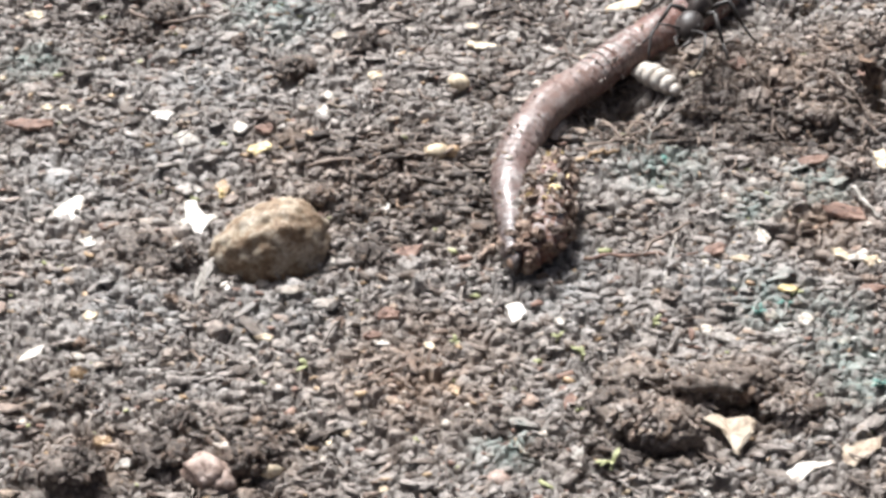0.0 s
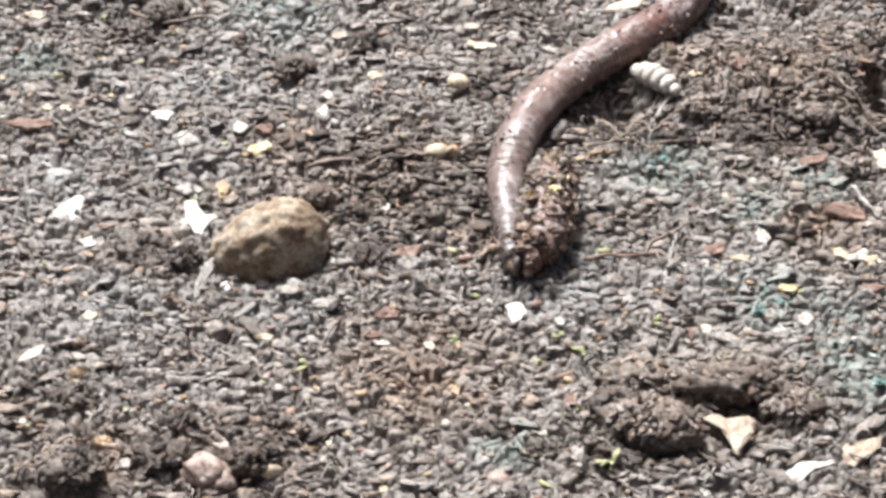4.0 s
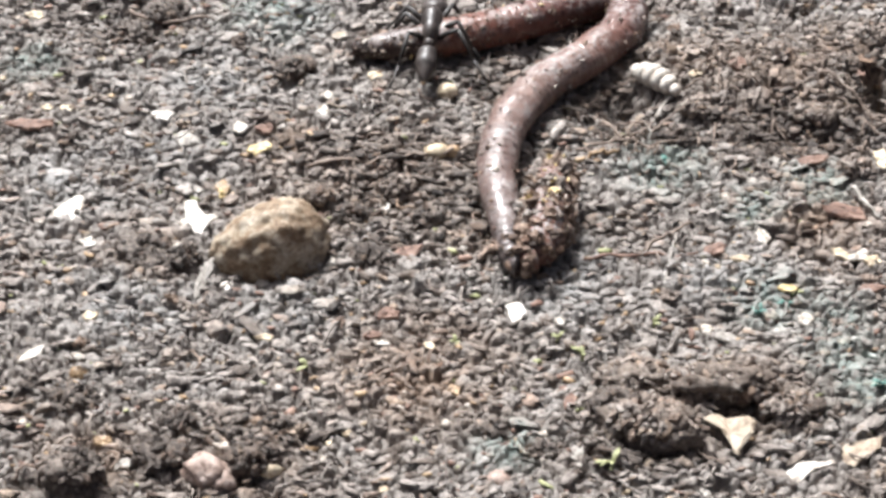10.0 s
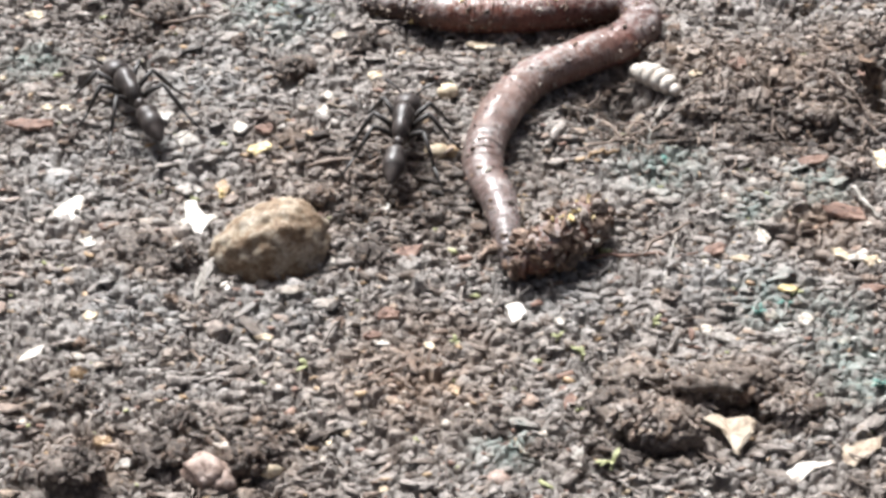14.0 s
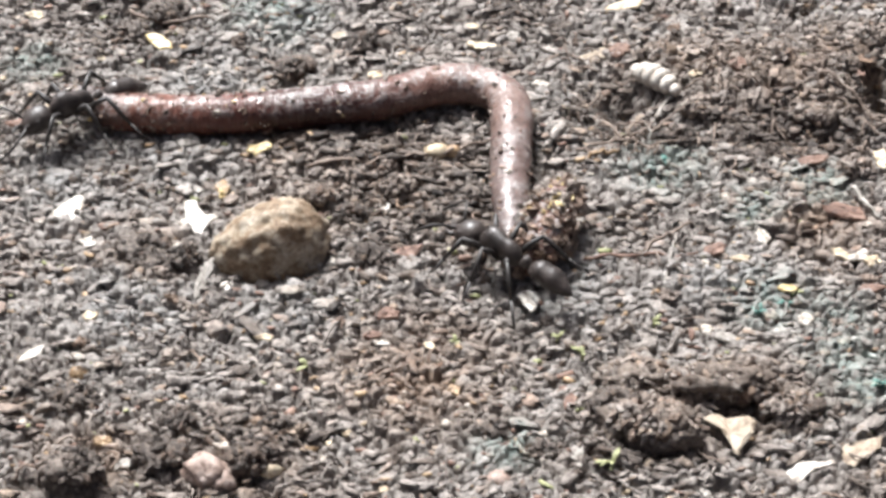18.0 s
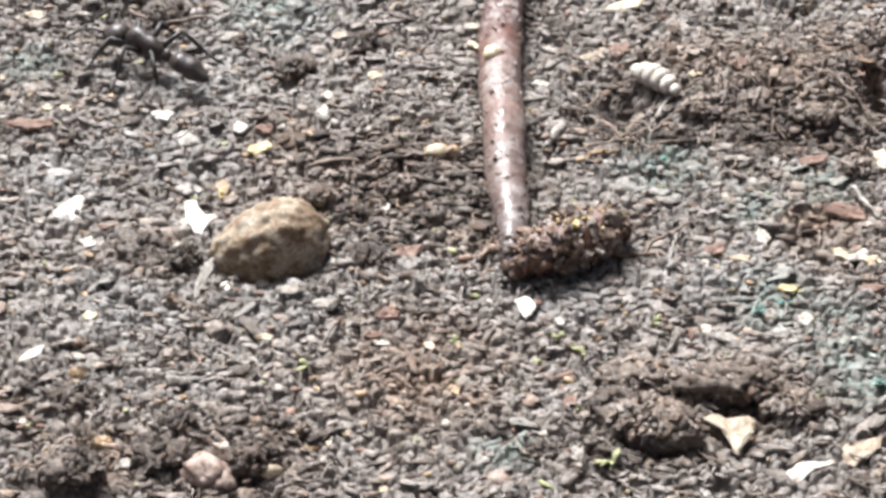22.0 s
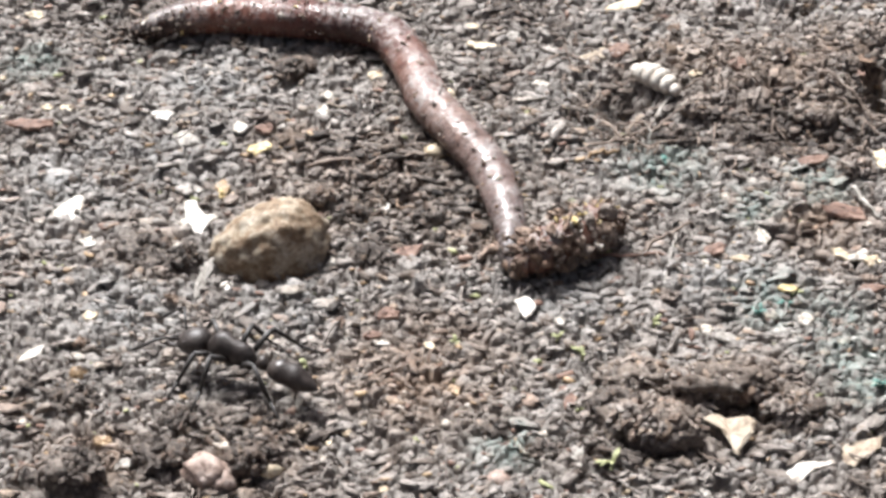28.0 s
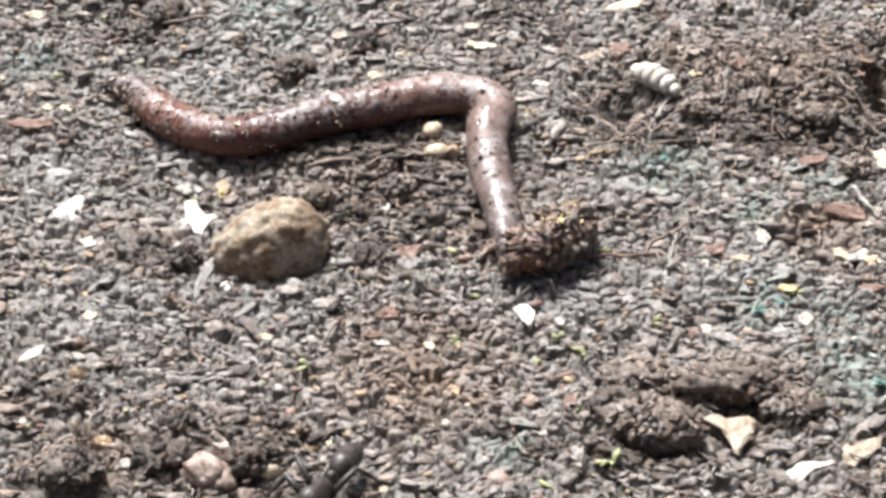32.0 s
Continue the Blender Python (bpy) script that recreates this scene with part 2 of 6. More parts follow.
def lathe(profile, wide=1.0, tall=1.0, sides=18, ends=True):
    """A body turned about the x axis from (x, radius, lift) rows in mm."""
    verts, faces = [], []
    for x, r, z in profile:
        for k in range(sides):
            w = 2 * math.pi * k / sides
            verts.append((x * MM, r * wide * math.cos(w) * MM, (z + r * tall * math.sin(w)) * MM))
    for i in range(len(profile) - 1):
        for k in range(sides):
            n = (k + 1) % sides
            faces.append((i * sides + k, i * sides + n, (i + 1) * sides + n, (i + 1) * sides + k))
    if ends:
        faces.append(tuple(range(sides - 1, -1, -1)))
        faces.append(tuple(range((len(profile) - 1) * sides, len(profile) * sides)))
    return verts, faces


# ---- ground ----
# swells and hollows of the soil: x, y, height, reach in x and y (mm)
SWELLS = [
    (31.0, 21.5, 2.6, 10.0, 5.0),
    (23.0, 25.0, 1.2, 6.0, 4.0),
    (38.0, 23.0, -8.5, 1.9, 3.6),
    (31.7, 36.1, -2.5, 1.8, 1.8),
    (-30.3, 34.1, -1.6, 5.0, 3.5),
    (-1.6, 7.6, -1.0, 6.0, 4.0),
    (14.8, -19.2, 1.5, 4.0, 2.6),
    (21.3, -16.3, 1.2, 5.0, 2.0),
    (16.6, -23.8, -1.0, 3.5, 1.4),
    (21.2, -21.7, -1.0, 2.6, 1.6),
    (26.6, -17.6, 0.8, 5.0, 4.0),
    (-23.6, 0.8, 0.7, 4.0, 2.0),
    (15.6, 19.8, -2.0, 2.2, 1.7),
    (-26.5, -25.6, 0.8, 2.5, 2.0),
    (-14.0, -23.8, 0.6, 2.5, 2.0),
    (14.4, 19.8, -0.8, 4.0, 2.5),
    (-14.5, 35.0, 0.8, 6.0, 4.0),
    (29.3, 14.8, -0.9, 6.0, 1.4),
    (-33.7, 16.4, 0.5, 5.0, 3.0),
    (4.9, -14.4, -0.3, 8.0, 6.0),
]


def height(x, y):
    return sum(c * np.exp(-((x - a) / d) ** 2 - ((y - b) / e) ** 2) for a, b, c, d, e in SWELLS)


def lattice(x, y, cell, seed):
    """Smooth random values on a lattice of that cell size (mm), from -1 to 1."""
    rng = np.random.default_rng(seed)
    table = rng.uniform(-1, 1, (256, 256))
    u, v = x / cell + 71.3, y / cell + 43.7
    i, j = np.floor(u).astype(int), np.floor(v).astype(int)
    a, b = u - i, v - j
    a, b = a * a * (3 - 2 * a), b * b * (3 - 2 * b)
    g = lambda p, q: table[p % 256, q % 256]
    return (g(i, j) * (1 - a) + g(i + 1, j) * a) * (1 - b) + (g(i, j + 1) * (1 - a) + g(i + 1, j + 1) * a) * b


def cells(x, y, cell, seed):
    """A crust broken into uneven pieces: distance from the nearest crack (in cells) and a random value for each piece."""
    rng = np.random.default_rng(seed)
    jx, jy, own = rng.uniform(0, 1, (3, 256, 256))
    u, v = x / cell + 37.1, y / cell + 19.3
    i, j = np.floor(u).astype(int), np.floor(v).astype(int)
    near, second, value = np.full(u.shape, 9.0), np.full(u.shape, 9.0), np.zeros(u.shape)
    for di in (-1, 0, 1):
        for dj in (-1, 0, 1):
            a, b = (i + di) % 256, (j + dj) % 256
            d = np.hypot(i + di + jx[a, b] - u, j + dj + jy[a, b] - v)
            value = np.where(d < near, own[a, b], value)
            second = np.minimum(second, np.maximum(d, near))
            near = np.minimum(near, d)
    return second - near, value


def relief(x, y):
    """The soil's whole height in mm with its crumbly relief."""
    x, y = np.asarray(x, float), np.asarray(y, float)
    wx = x + 0.55 * lattice(x, y, 1.5, 5) + 0.25 * lattice(x, y, 0.6, 8)
    wy = y + 0.55 * lattice(x, y, 1.5, 6) + 0.25 * lattice(x, y, 0.6, 9)
    h = height(x, y) + 0.55 * lattice(wx, wy, 5.0, 1) + 0.34 * lattice(wx, wy, 2.2, 2)
    crack, own = cells(wx / 1.9, wy, 0.82, 3)
    fine, low = cells(wx / 1.7, wy, 0.38, 4)
    h = h + 0.46 * own - 1.3 * np.exp(-crack * 8.5) + 0.14 * low - 0.40 * np.exp(-fine * 7.0) + 0.07 * lattice(x, y, 0.3, 7)
    return h


def ground_thing():
    inner = np.arange(-42, 42.01, 0.135)
    grow = 42 * 1.22 ** np.arange(1, 34)
    xs = np.concatenate([-grow[::-1], inner, grow])
    ys = np.concatenate([5 - grow[::-1], np.arange(-36, 46.01, 0.125), 5 + grow])
    gx, gy = np.meshgrid(xs, ys)
    far = np.maximum(np.abs(gx), np.abs(gy - 5)) > 42.5
    gz = np.where(far, np.clip(relief(gx, gy), -3, 3), relief(gx, gy))
    n, m = gx.shape[1], gx.shape[0]
    co = np.stack([gx, gy, gz], -1).reshape(-1, 3) * MM
    q = np.arange(n * m).reshape(m, n)
    faces = np.stack([q[:-1, :-1], q[:-1, 1:], q[1:, 1:], q[1:, :-1]], -1).reshape(-1, 4)
    me = bpy.data.meshes.new("ground")
    me.vertices.add(len(co))
    me.vertices.foreach_set("co", co.ravel())
    me.loops.add(faces.size)
    me.loops.foreach_set("vertex_index", faces.ravel().astype(np.int32))
    me.polygons.add(len(faces))
    me.polygons.foreach_set("loop_start", np.arange(0, faces.size, 4, dtype=np.int32))
    me.polygons.foreach_set("use_smooth", np.ones(len(faces), bool))
    me.update(calc_edges=True)
    me.materials.append(SOIL)
    return tagged(new("ground", me), "damp grey-brown crumbly garden soil with algae films", "ground", kind="structure")


ground = ground_thing()


def heap(name, label, material, places, level, seed, flatness=(0.5, 0.95), category="soil"):
    """Many small lumps (x, y, radius in mm) lying on the soil, as one loose mass."""
    rng = np.random.default_rng(seed)
    v, f = BALLS[level]
    k = len(places)
    rad = places[:, 2]
    dents = 1 + 1.0 * rng.uniform(-0.5, 0.5, (k, len(v)))
    sizes = np.stack([rad * rng.uniform(0.9, 2.4, k), rad * rng.uniform(0.55, 1.1, k), rad * rng.uniform(*flatness, k)], -1)
    pts = v[None] * dents[..., None] * sizes[:, None]
    spin_z = rng.normal(0, 0.5, k)
    tilt = rng.normal(0, 0.35, k)
    y1 = pts[..., 1] * np.cos(tilt)[:, None] - pts[..., 2] * np.sin(tilt)[:, None]
    z1 = pts[..., 1] * np.sin(tilt)[:, None] + pts[..., 2] * np.cos(tilt)[:, None]
    x2 = pts[..., 0] * np.cos(spin_z)[:, None] - y1 * np.sin(spin_z)[:, None]
    y2 = pts[..., 0] * np.sin(spin_z)[:, None] + y1 * np.cos(spin_z)[:, None]
    lift = relief(places[:, 0], places[:, 1]) + sizes[:, 2] * rng.uniform(0.0, 0.5, k)
    co = np.stack([x2 + places[:, 0:1], y2 + places[:, 1:2], z1 + lift[:, None]], -1).reshape(-1, 3) * MM
    faces = (f[None] + (np.arange(k) * len(v))[:, None, None]).reshape(-1, 3)
    me = bpy.data.meshes.new(name)
    me.vertices.add(len(co))
    me.vertices.foreach_set("co", co.ravel())
    me.loops.add(faces.size)
    me.loops.foreach_set("vertex_index", faces.ravel().astype(np.int32))
    me.polygons.add(len(faces))
    me.polygons.foreach_set("loop_start", np.arange(0, faces.size, 3, dtype=np.int32))
    me.polygons.foreach_set("use_smooth", np.ones(len(faces), bool))
    me.update(calc_edges=True)
    me.materials.append(material)
    return tagged(new(name, me), label, category, kind="stuff")


CLEAR = []
# shade of damp hollows and gaps as dark crumbs: x, y, reach in x and y (mm), crumbs
HOLLOW_SHADE = [
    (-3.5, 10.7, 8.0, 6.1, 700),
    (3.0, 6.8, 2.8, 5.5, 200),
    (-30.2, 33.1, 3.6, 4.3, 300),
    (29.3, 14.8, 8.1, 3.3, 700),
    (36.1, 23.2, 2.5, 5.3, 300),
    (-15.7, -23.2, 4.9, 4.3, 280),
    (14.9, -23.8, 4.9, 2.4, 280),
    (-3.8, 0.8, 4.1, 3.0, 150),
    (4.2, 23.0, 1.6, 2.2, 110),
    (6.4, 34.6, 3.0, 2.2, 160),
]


def spread(count, small, large, seed, clump=0.0):
    rng = np.random.default_rng(seed)
    x, y = rng.uniform(-45, 45, count * 2), rng.uniform(-35, 44, count * 2)
    keep = lattice(x, y, 4.0, seed + 50) + rng.uniform(-1, 1, count * 2) > -clump
    for cx, cy, rx, ry, turn in CLEAR:
        c, q = math.cos(radians(turn)), math.sin(radians(turn))
        u, v = (x - cx) * c + (y - cy) * q, (y - cy) * c - (x - cx) * q
        keep &= (u / rx) ** 2 + (v / ry) ** 2 > 1
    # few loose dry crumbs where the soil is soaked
    # fewer loose crumbs where dark ones stand in for shade
    for cx, cy, rx, ry, _ in HOLLOW_SHADE:
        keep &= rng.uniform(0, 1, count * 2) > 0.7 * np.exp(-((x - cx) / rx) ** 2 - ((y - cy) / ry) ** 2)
    x, y = x[keep][:count], y[keep][:count]
    r = small * (large / small) ** (rng.uniform(0, 1, len(x)) ** 2.2)
    return np.stack([x, y, r], -1)


# ---- still things on the soil ----


def chip(label, x, y, long, wide, turn, material, thick=0.35, tip=0.0, lean=10.0, up=0.0, name="shell_chip", category="chip", group="pale chips on the soil", corners=6, seed=1, outline=None):
    """A broken flat flake with an uneven rim and a slightly cupped face."""
    rng = np.random.default_rng(seed * 17 + int(abs(x * 31 + y * 57)))
    n = corners * 3
    # a straight-sided uneven polygon
    at = (np.arange(corners) + rng.uniform(-0.28, 0.28, corners)) * 2 * math.pi / corners
    far = rng.uniform(0.7, 1.15, corners)
    px0, py0 = far * np.cos(at), far * np.sin(at)
    poly = np.array([(px0[i] + (px0[(i + 1) % corners] - px0[i]) * k / 3, py0[i] + (py0[(i + 1) % corners] - py0[i]) * k / 3) for i in range(corners) for k in range(3)])
    poly *= rng.uniform(0.86, 1.1, (n, 1))
    if outline:
        half = np.array([long / 2, wide / 2])
        ends = np.array(outline) / half
        poly = np.concatenate([np.stack([p, 0.5 * (p + q)]) for p, q in zip(ends, np.roll(ends, -1, 0))])
        poly += rng.normal(0, 0.02, poly.shape)
        n = len(poly)
    verts, faces = [], []
    rings = ((0.0, 0.5), (0.45, 0.48), (0.86, 0.36), (1.0, 0.05), (0.9, -0.3), (0.0, -0.45))
    for k, z in rings:
        if k == 0.0:
            verts.append((0, 0, z * thick * MM))
            continue
        for ex, ey in poly:
            px, py = ex * k * long / 2, ey * k * wide / 2
            cup = 0.10 * (px / long) ** 2 * long + rng.normal(0, 0.07) * thick
            verts.append((px * MM, py * MM * (1 - tip * px / long), (z * thick + cup) * MM))
    first = lambda r: 1 + (r - 1) * n
    for i in range(n):
        j = (i + 1) % n
        faces.append((0, first(1) + i, first(1) + j))
        for r in (1, 2, 3):
            faces.append((first(r) + i, first(r + 1) + i, first(r + 1) + j, first(r) + j))
        faces.append((first(4) + i, len(verts) - 1, first(4) + j))
    ob = new(name, mesh_from(name, verts, faces, material, smooth=False))
    CLEAR.append((x, y, long * 0.52, wide * 0.52, turn))
    top = float(np.quantile(relief(x + rng.uniform(-0.4, 0.4, 40) * long, y + rng.uniform(-0.4, 0.4, 40) * wide), 0.85))
    ob.matrix_basis = pose(x * MM, y * MM, (top + 0.12 * thick + up) * MM, lean + rng.uniform(-8, 8), rng.uniform(-12, 12), 0) @ pose(0, 0, 0, 0, 0, turn)
    return tagged(ob, label, category, group)


def boulder(name, label, x, y, size, turn, material, sink=0.35, seed=1, level=3, rough=0.3, fine=0.12, category="stone", group="", lean=0.0, taper=0.0):
    v, f = lump(level, size, seed, rough, fine)
    if taper:
        s = np.clip(0.35 - v[:, 0] / (size[0] * MM), 0, 1.2)
        v[:, 1] *= 1 - taper * 0.5 * s
        v[:, 2] *= 1.04 - taper * s
        # pits and low ridges of the broken surface
        for k, p in enumerate(v):
            q = Vector(p) / MM
            pit = abs(noise.noise(q * 0.8)) + 0.5 * abs(noise.noise(q * 1.9 + Vector((5, 3, 1)))) + 0.25 * noise.noise(q * 4.5)
            v[k] = p * (1.03 - 0.07 * (1 - pit) ** 2 + 0.03 * pit)
    CLEAR.append((x, y, size[0] * 0.9, size[1] * 0.9, turn))
    ob = new(name, mesh_from(name, v, f, material))
    base = float(height(x, y))
    ob.matrix_basis = pose(x * MM, y * MM, (base + size[2] * (1 - 2 * sink)) * MM, lean, 0, turn)
    return tagged(ob, label, category, group)


CLOD_BITS = {}


def clod(label, x, y, size, turn, seed=1, sink=0.42):
    """A crumbly clod: a cracked core that carries its own crumbs; dark ones take the darkest soil."""
    matter = CLOD_AND_SHADE if label.startswith("dark") else CLOD
    if matter not in CLOD_BITS:
        CLOD_BITS[matter] = []
        for k in range(8):
            v, f = lump(2, (1.0, 0.75, 0.6), 60 + k, 0.7, 0.5)
            CLOD_BITS[matter].append(mesh_from("crumb", v, f, matter, k % 2 == 0))
    core = boulder("soil_clod", label, x, y, size, turn, matter, sink, seed, 4, 0.55, 0.3, "clod", "soil clods")
    rng = np.random.default_rng(seed)
    count = int(6 + 5 * size[0])
    for k in range(count):
        a, up = rng.uniform(0, 2 * math.pi), rng.uniform(0.0, 1.0)
        flat = math.sqrt(1 - up * up)
        q = float(rng.uniform(0.35, 0.85)) * (0.6 + 0.12 * size[0])
        m = pose(math.cos(a) * flat * size[0] * 0.92 * MM, math.sin(a) * flat * size[1] * 0.92 * MM, up * size[2] * 0.92 * MM, rng.uniform(-40, 40), rng.uniform(-40, 40), rng.uniform(0, 360))
        part("crumb", CLOD_BITS[matter][int(rng.integers(8))], core, at=m @ Matrix.Diagonal((q, q, q, 1)))
    # a cover of finer bits
    v, f = BALLS[1]
    vs, n = [], int(30 + (26 if matter is CLOD_AND_SHADE else 60) * size[0])
    for k in range(n):
        a, up = rng.uniform(0, 2 * math.pi), rng.uniform(-0.1, 1.0)
        flat, q = math.sqrt(1 - up * up), rng.uniform(0.12, 0.42)
        p = np.array([math.cos(a) * flat * size[0], math.sin(a) * flat * size[1], up * size[2]]) * rng.uniform(0.9, 1.12)
        d = v * rng.uniform(0.5, 1.4, (len(v), 1)) * q * np.array([1.3, 0.9, 0.7])
        vs.append((d @ quat_matrix(rng.normal(size=4)).T + p) * MM)
    fs = (f[None] + (np.arange(n) * len(v))[:, None, None]).reshape(-1, 3)
    part("crumb_cover", mesh_from("crumb_cover", np.concatenate(vs), fs, CLOD_AND_SHADE if matter is CLOD_AND_SHADE else CRUMB, False), core)["kind"] = "stuff"
    return core


def grub(label, x, y, turn):
    z = float(height(x, y))
    ob = new("grub")
    ob.matrix_basis = pose(x * MM, y * MM, (z + 1.15) * MM, 0, -4, turn)
    rows = [(-2.2, 0.65), (-1.35, 1.0), (-0.4, 1.12), (0.6, 1.08), (1.5, 0.9), (2.2, 0.55)]
    for k, (at, r) in enumerate(rows):
        v, f = lathe([(-0.55, r * 0.3, 0), (-0.5, r * 0.72, 0), (-0.25, r * 0.97, 0), (0.05, r * 1.04, 0), (0.35, r * 0.92, 0), (0.55, r * 0.6, 0), (0.6, r * 0.2, 0)], 1.0, 0.95, 16)
        part("ring", mesh_from("ring", v, f, GRUB), ob, at=pose(at * MM, 0, (-0.12 * at * at / 2) * MM, 0, 0, 0))
    CLEAR.append((x, y, 2.4, 1.0, turn))
    return tagged(ob, label, "grub")


def twig(name, label, points, radius, material, category="twig", group=""):
    """A thin stem or rootlet through (x, y, lift) points in mm."""
    rows = []
    for (x0, y0, z0), (x1, y1, z1) in zip(points, points[1:]):
        for k in range(6):
            s = k / 6
            x, y = x0 + (x1 - x0) * s, y0 + (y1 - y0) * s
            rows.append((x, y, z0 + (z1 - z0) * s))
    rows.append(points[-1])
    rng = np.random.default_rng(int(abs(points[0][0] * 91)))
    rows = [(x + rng.normal(0, 0.05), y + rng.normal(0, 0.05), float(relief(np.array([x]), np.array([y]))[0]) * 0.5 + float(height(x, y)) * 0.5 + z + radius) for x, y, z in rows]
    rad = [radius * (1 - 0.45 * i / len(rows)) * rng.uniform(0.85, 1.15) for i in range(len(rows))]
    v, f = tube(rows, rad, 6)
    return tagged(new(name, mesh_from(name, v, f, material)), label, category, group)


def sprout(label, x, y, size, material, count, seed):
    """A tiny moss tuft: a short stem that carries leaf blades."""
    rng = np.random.default_rng(seed)
    z = float(height(x, y))
    tuft = new("moss_tuft")
    tuft.matrix_basis = pose(x * MM, y * MM, z * MM)
    part("stem", mesh_from("stem", *tube([(0, 0, -0.3), (0.1, 0, size * 0.3), (0.05, 0.1, size * 0.55)], [0.14, 0.12, 0.07], 6), material), tuft)
    for i in range(count):
        a, q = rng.uniform(0, 2 * math.pi), rng.uniform(0.6, 1.1) * size
        v, f = lathe([(0, 0.05, 0), (0.25 * q, 0.16, 0.12 * q), (0.6 * q, 0.2, 0.2 * q), (q, 0.03, 0.16 * q)], 1.0, 0.3, 8)
        part("leaf", mesh_from("leaf", v, f, material), tuft, at=pose(0.05 * MM, 0, rng.uniform(0.2, 0.5) * size * MM, 0, rng.uniform(-35, 5), math.degrees(a)))
    return tagged(tuft, label, "moss", "moss tufts")


chip("white broken shell chip lying on damp soil", -30.49, 4.63, 2.65, 4.09, 0, WHITE, seed=2, lean=6, outline=[(-1.19, -1.25), (-0.58, -1.88), (-0.01, -1.63), (1.11, -2.05), (1.32, -1.27), (1.33, 0.64), (1.1, 2.05), (0.57, 1.92), (-0.05, 1.28), (-0.71, 0.39), (-1.33, -0.74)])
chip("white jagged shell chip beside the tan pebble", -19.46, 2.70, 2.92, 5.67, 0, WHITE, corners=5, seed=3, lean=6, outline=[(-1.3, 0.86), (-0.87, -0.61), (-0.8, -2.44), (-0.55, -2.83), (-0.38, -2.03), (0.01, -1.32), (0.67, -0.16), (1.46, 0.41), (1.12, 0.92), (0.35, 1.04), (-0.34, 2.2), (-0.62, 2.83), (-1.46, 2.71)])
chip("white broken shell chip lying on damp soil", -28.20, 0.33, 2.0, 1.28, 10, WHITE, seed=4)
chip("white broken shell chip lying on damp soil", -23.88, 17.4, 2.43, 1.74, -5, WHITE, seed=5)
chip("cream-coloured broken chip on damp soil", -36.85, 34.23, 2.18, 1.07, -8, CREAM, seed=6)
chip("cream-coloured broken chip on damp soil", -27.14, -8.97, 1.58, 1.01, 0, CREAM, seed=7)
chip("long white splinter of shell on damp soil", -31.07, -13.12, 3.11, 1.11, 52, WHITE, seed=8)
chip("white broken shell chip lying on damp soil", -17.14, 15.82, 1.92, 1.72, 35, WHITE, seed=9)
chip("yellowish cream chip on damp soil", -15.22, 13.21, 2.75, 1.58, 10, YELLOW, seed=10)
chip("white broken shell chip lying on damp soil", -10.08, 21.21, 1.66, 1.25, 0, WHITE, seed=11)
chip("white broken shell chip lying on damp soil", -10.15, 17.90, 1.35, 1.24, -40, WHITE, seed=12)
chip("cream-coloured broken chip on damp soil", -5.95, 24.07, 1.78, 1.52, 30, CREAM, seed=13)
chip("white broken shell chip lying on damp soil", -4.80, 6.42, 1.57, 1.18, 75, WHITE, seed=15)
boulder("pebble", "small cream pebble half sunk in the soil", -0.66, 13.09, (1.1, 0.8, 0.75), 20, CREAM, seed=4, level=2, group='small pebbles')
boulder("pebble", "small pale brown pebble in the soil", 0.76, 13.17, (0.7, 0.6, 0.55), 0, OCHRE, seed=5, level=2, group='small pebbles')
chip("white broken shell chip lying on damp soil", 8.93, -9.05, 1.3, 1.11, 10, WHITE, seed=17)
chip("white broken shell chip lying on damp soil", -4.68, -11.40, 1.72, 0.77, 0, WHITE, seed=18)
chip("cream-coloured broken chip on damp soil", -13.47, -11.46, 1.81, 0.77, -5, CREAM, seed=19)
chip("white broken shell chip lying on damp soil", 25.52, 0.86, 1.64, 1.28, -70, WHITE, seed=20)
chip("white broken shell chip lying on damp soil", 22.98, 6.27, 0.93, 0.95, 0, WHITE, seed=21)
chip("cream-coloured broken chip on damp soil", 23.45, -1.98, 2.07, 0.75, 5, CREAM, seed=22)
chip("white broken shell chip lying on damp soil", 32.86, -1.62, 2.08, 1.28, 40, WHITE, seed=23)
chip("cream-coloured broken chip on damp soil", 31.55, -1.40, 1.99, 1.16, -30, CREAM, seed=24)
chip("cream-coloured broken chip on damp soil", 33.91, -2.12, 1.63, 1.28, 20, CREAM, seed=25)
chip("white broken shell chip lying on damp soil", 27.66, -9.67, 1.49, 1.57, -20, WHITE, seed=26)
chip("white broken shell chip lying on damp soil", 20.09, -10.26, 1.39, 1.11, 0, WHITE, seed=27)
chip("greyish white flake on damp soil", 21.52, -11.15, 1.99, 1.0, 0, STRAW, seed=28)
chip("large cream triangular chip under a soil clod", 20.82, -22.37, 3.88, 4.23, 0, DULL, seed=31, lean=10, thick=0.5, up=0.5, outline=[(-1.38, 1.61), (-0.69, 1.1), (-0.47, 0.25), (-0.08, -1.09), (0.33, -2.11), (0.99, -1.02), (1.63, -0.27), (1.94, 0.76), (1.51, 1.45), (-0.22, 1.5), (-0.53, 1.93), (-1.22, 2.11), (-1.94, 1.73)])
chip("large white shell chip lying flat on soil", 26.30, -26.18, 3.58, 1.94, 0, WHITE, seed=30, lean=4, outline=[(-1.31, -0.97), (-0.91, -0.97), (-0.3, -0.29), (0.42, 0.16), (1.79, 0.33), (1.69, 0.64), (0.62, 0.68), (-0.16, 0.97), (-1.25, 0.88), (-1.79, 0.19)])
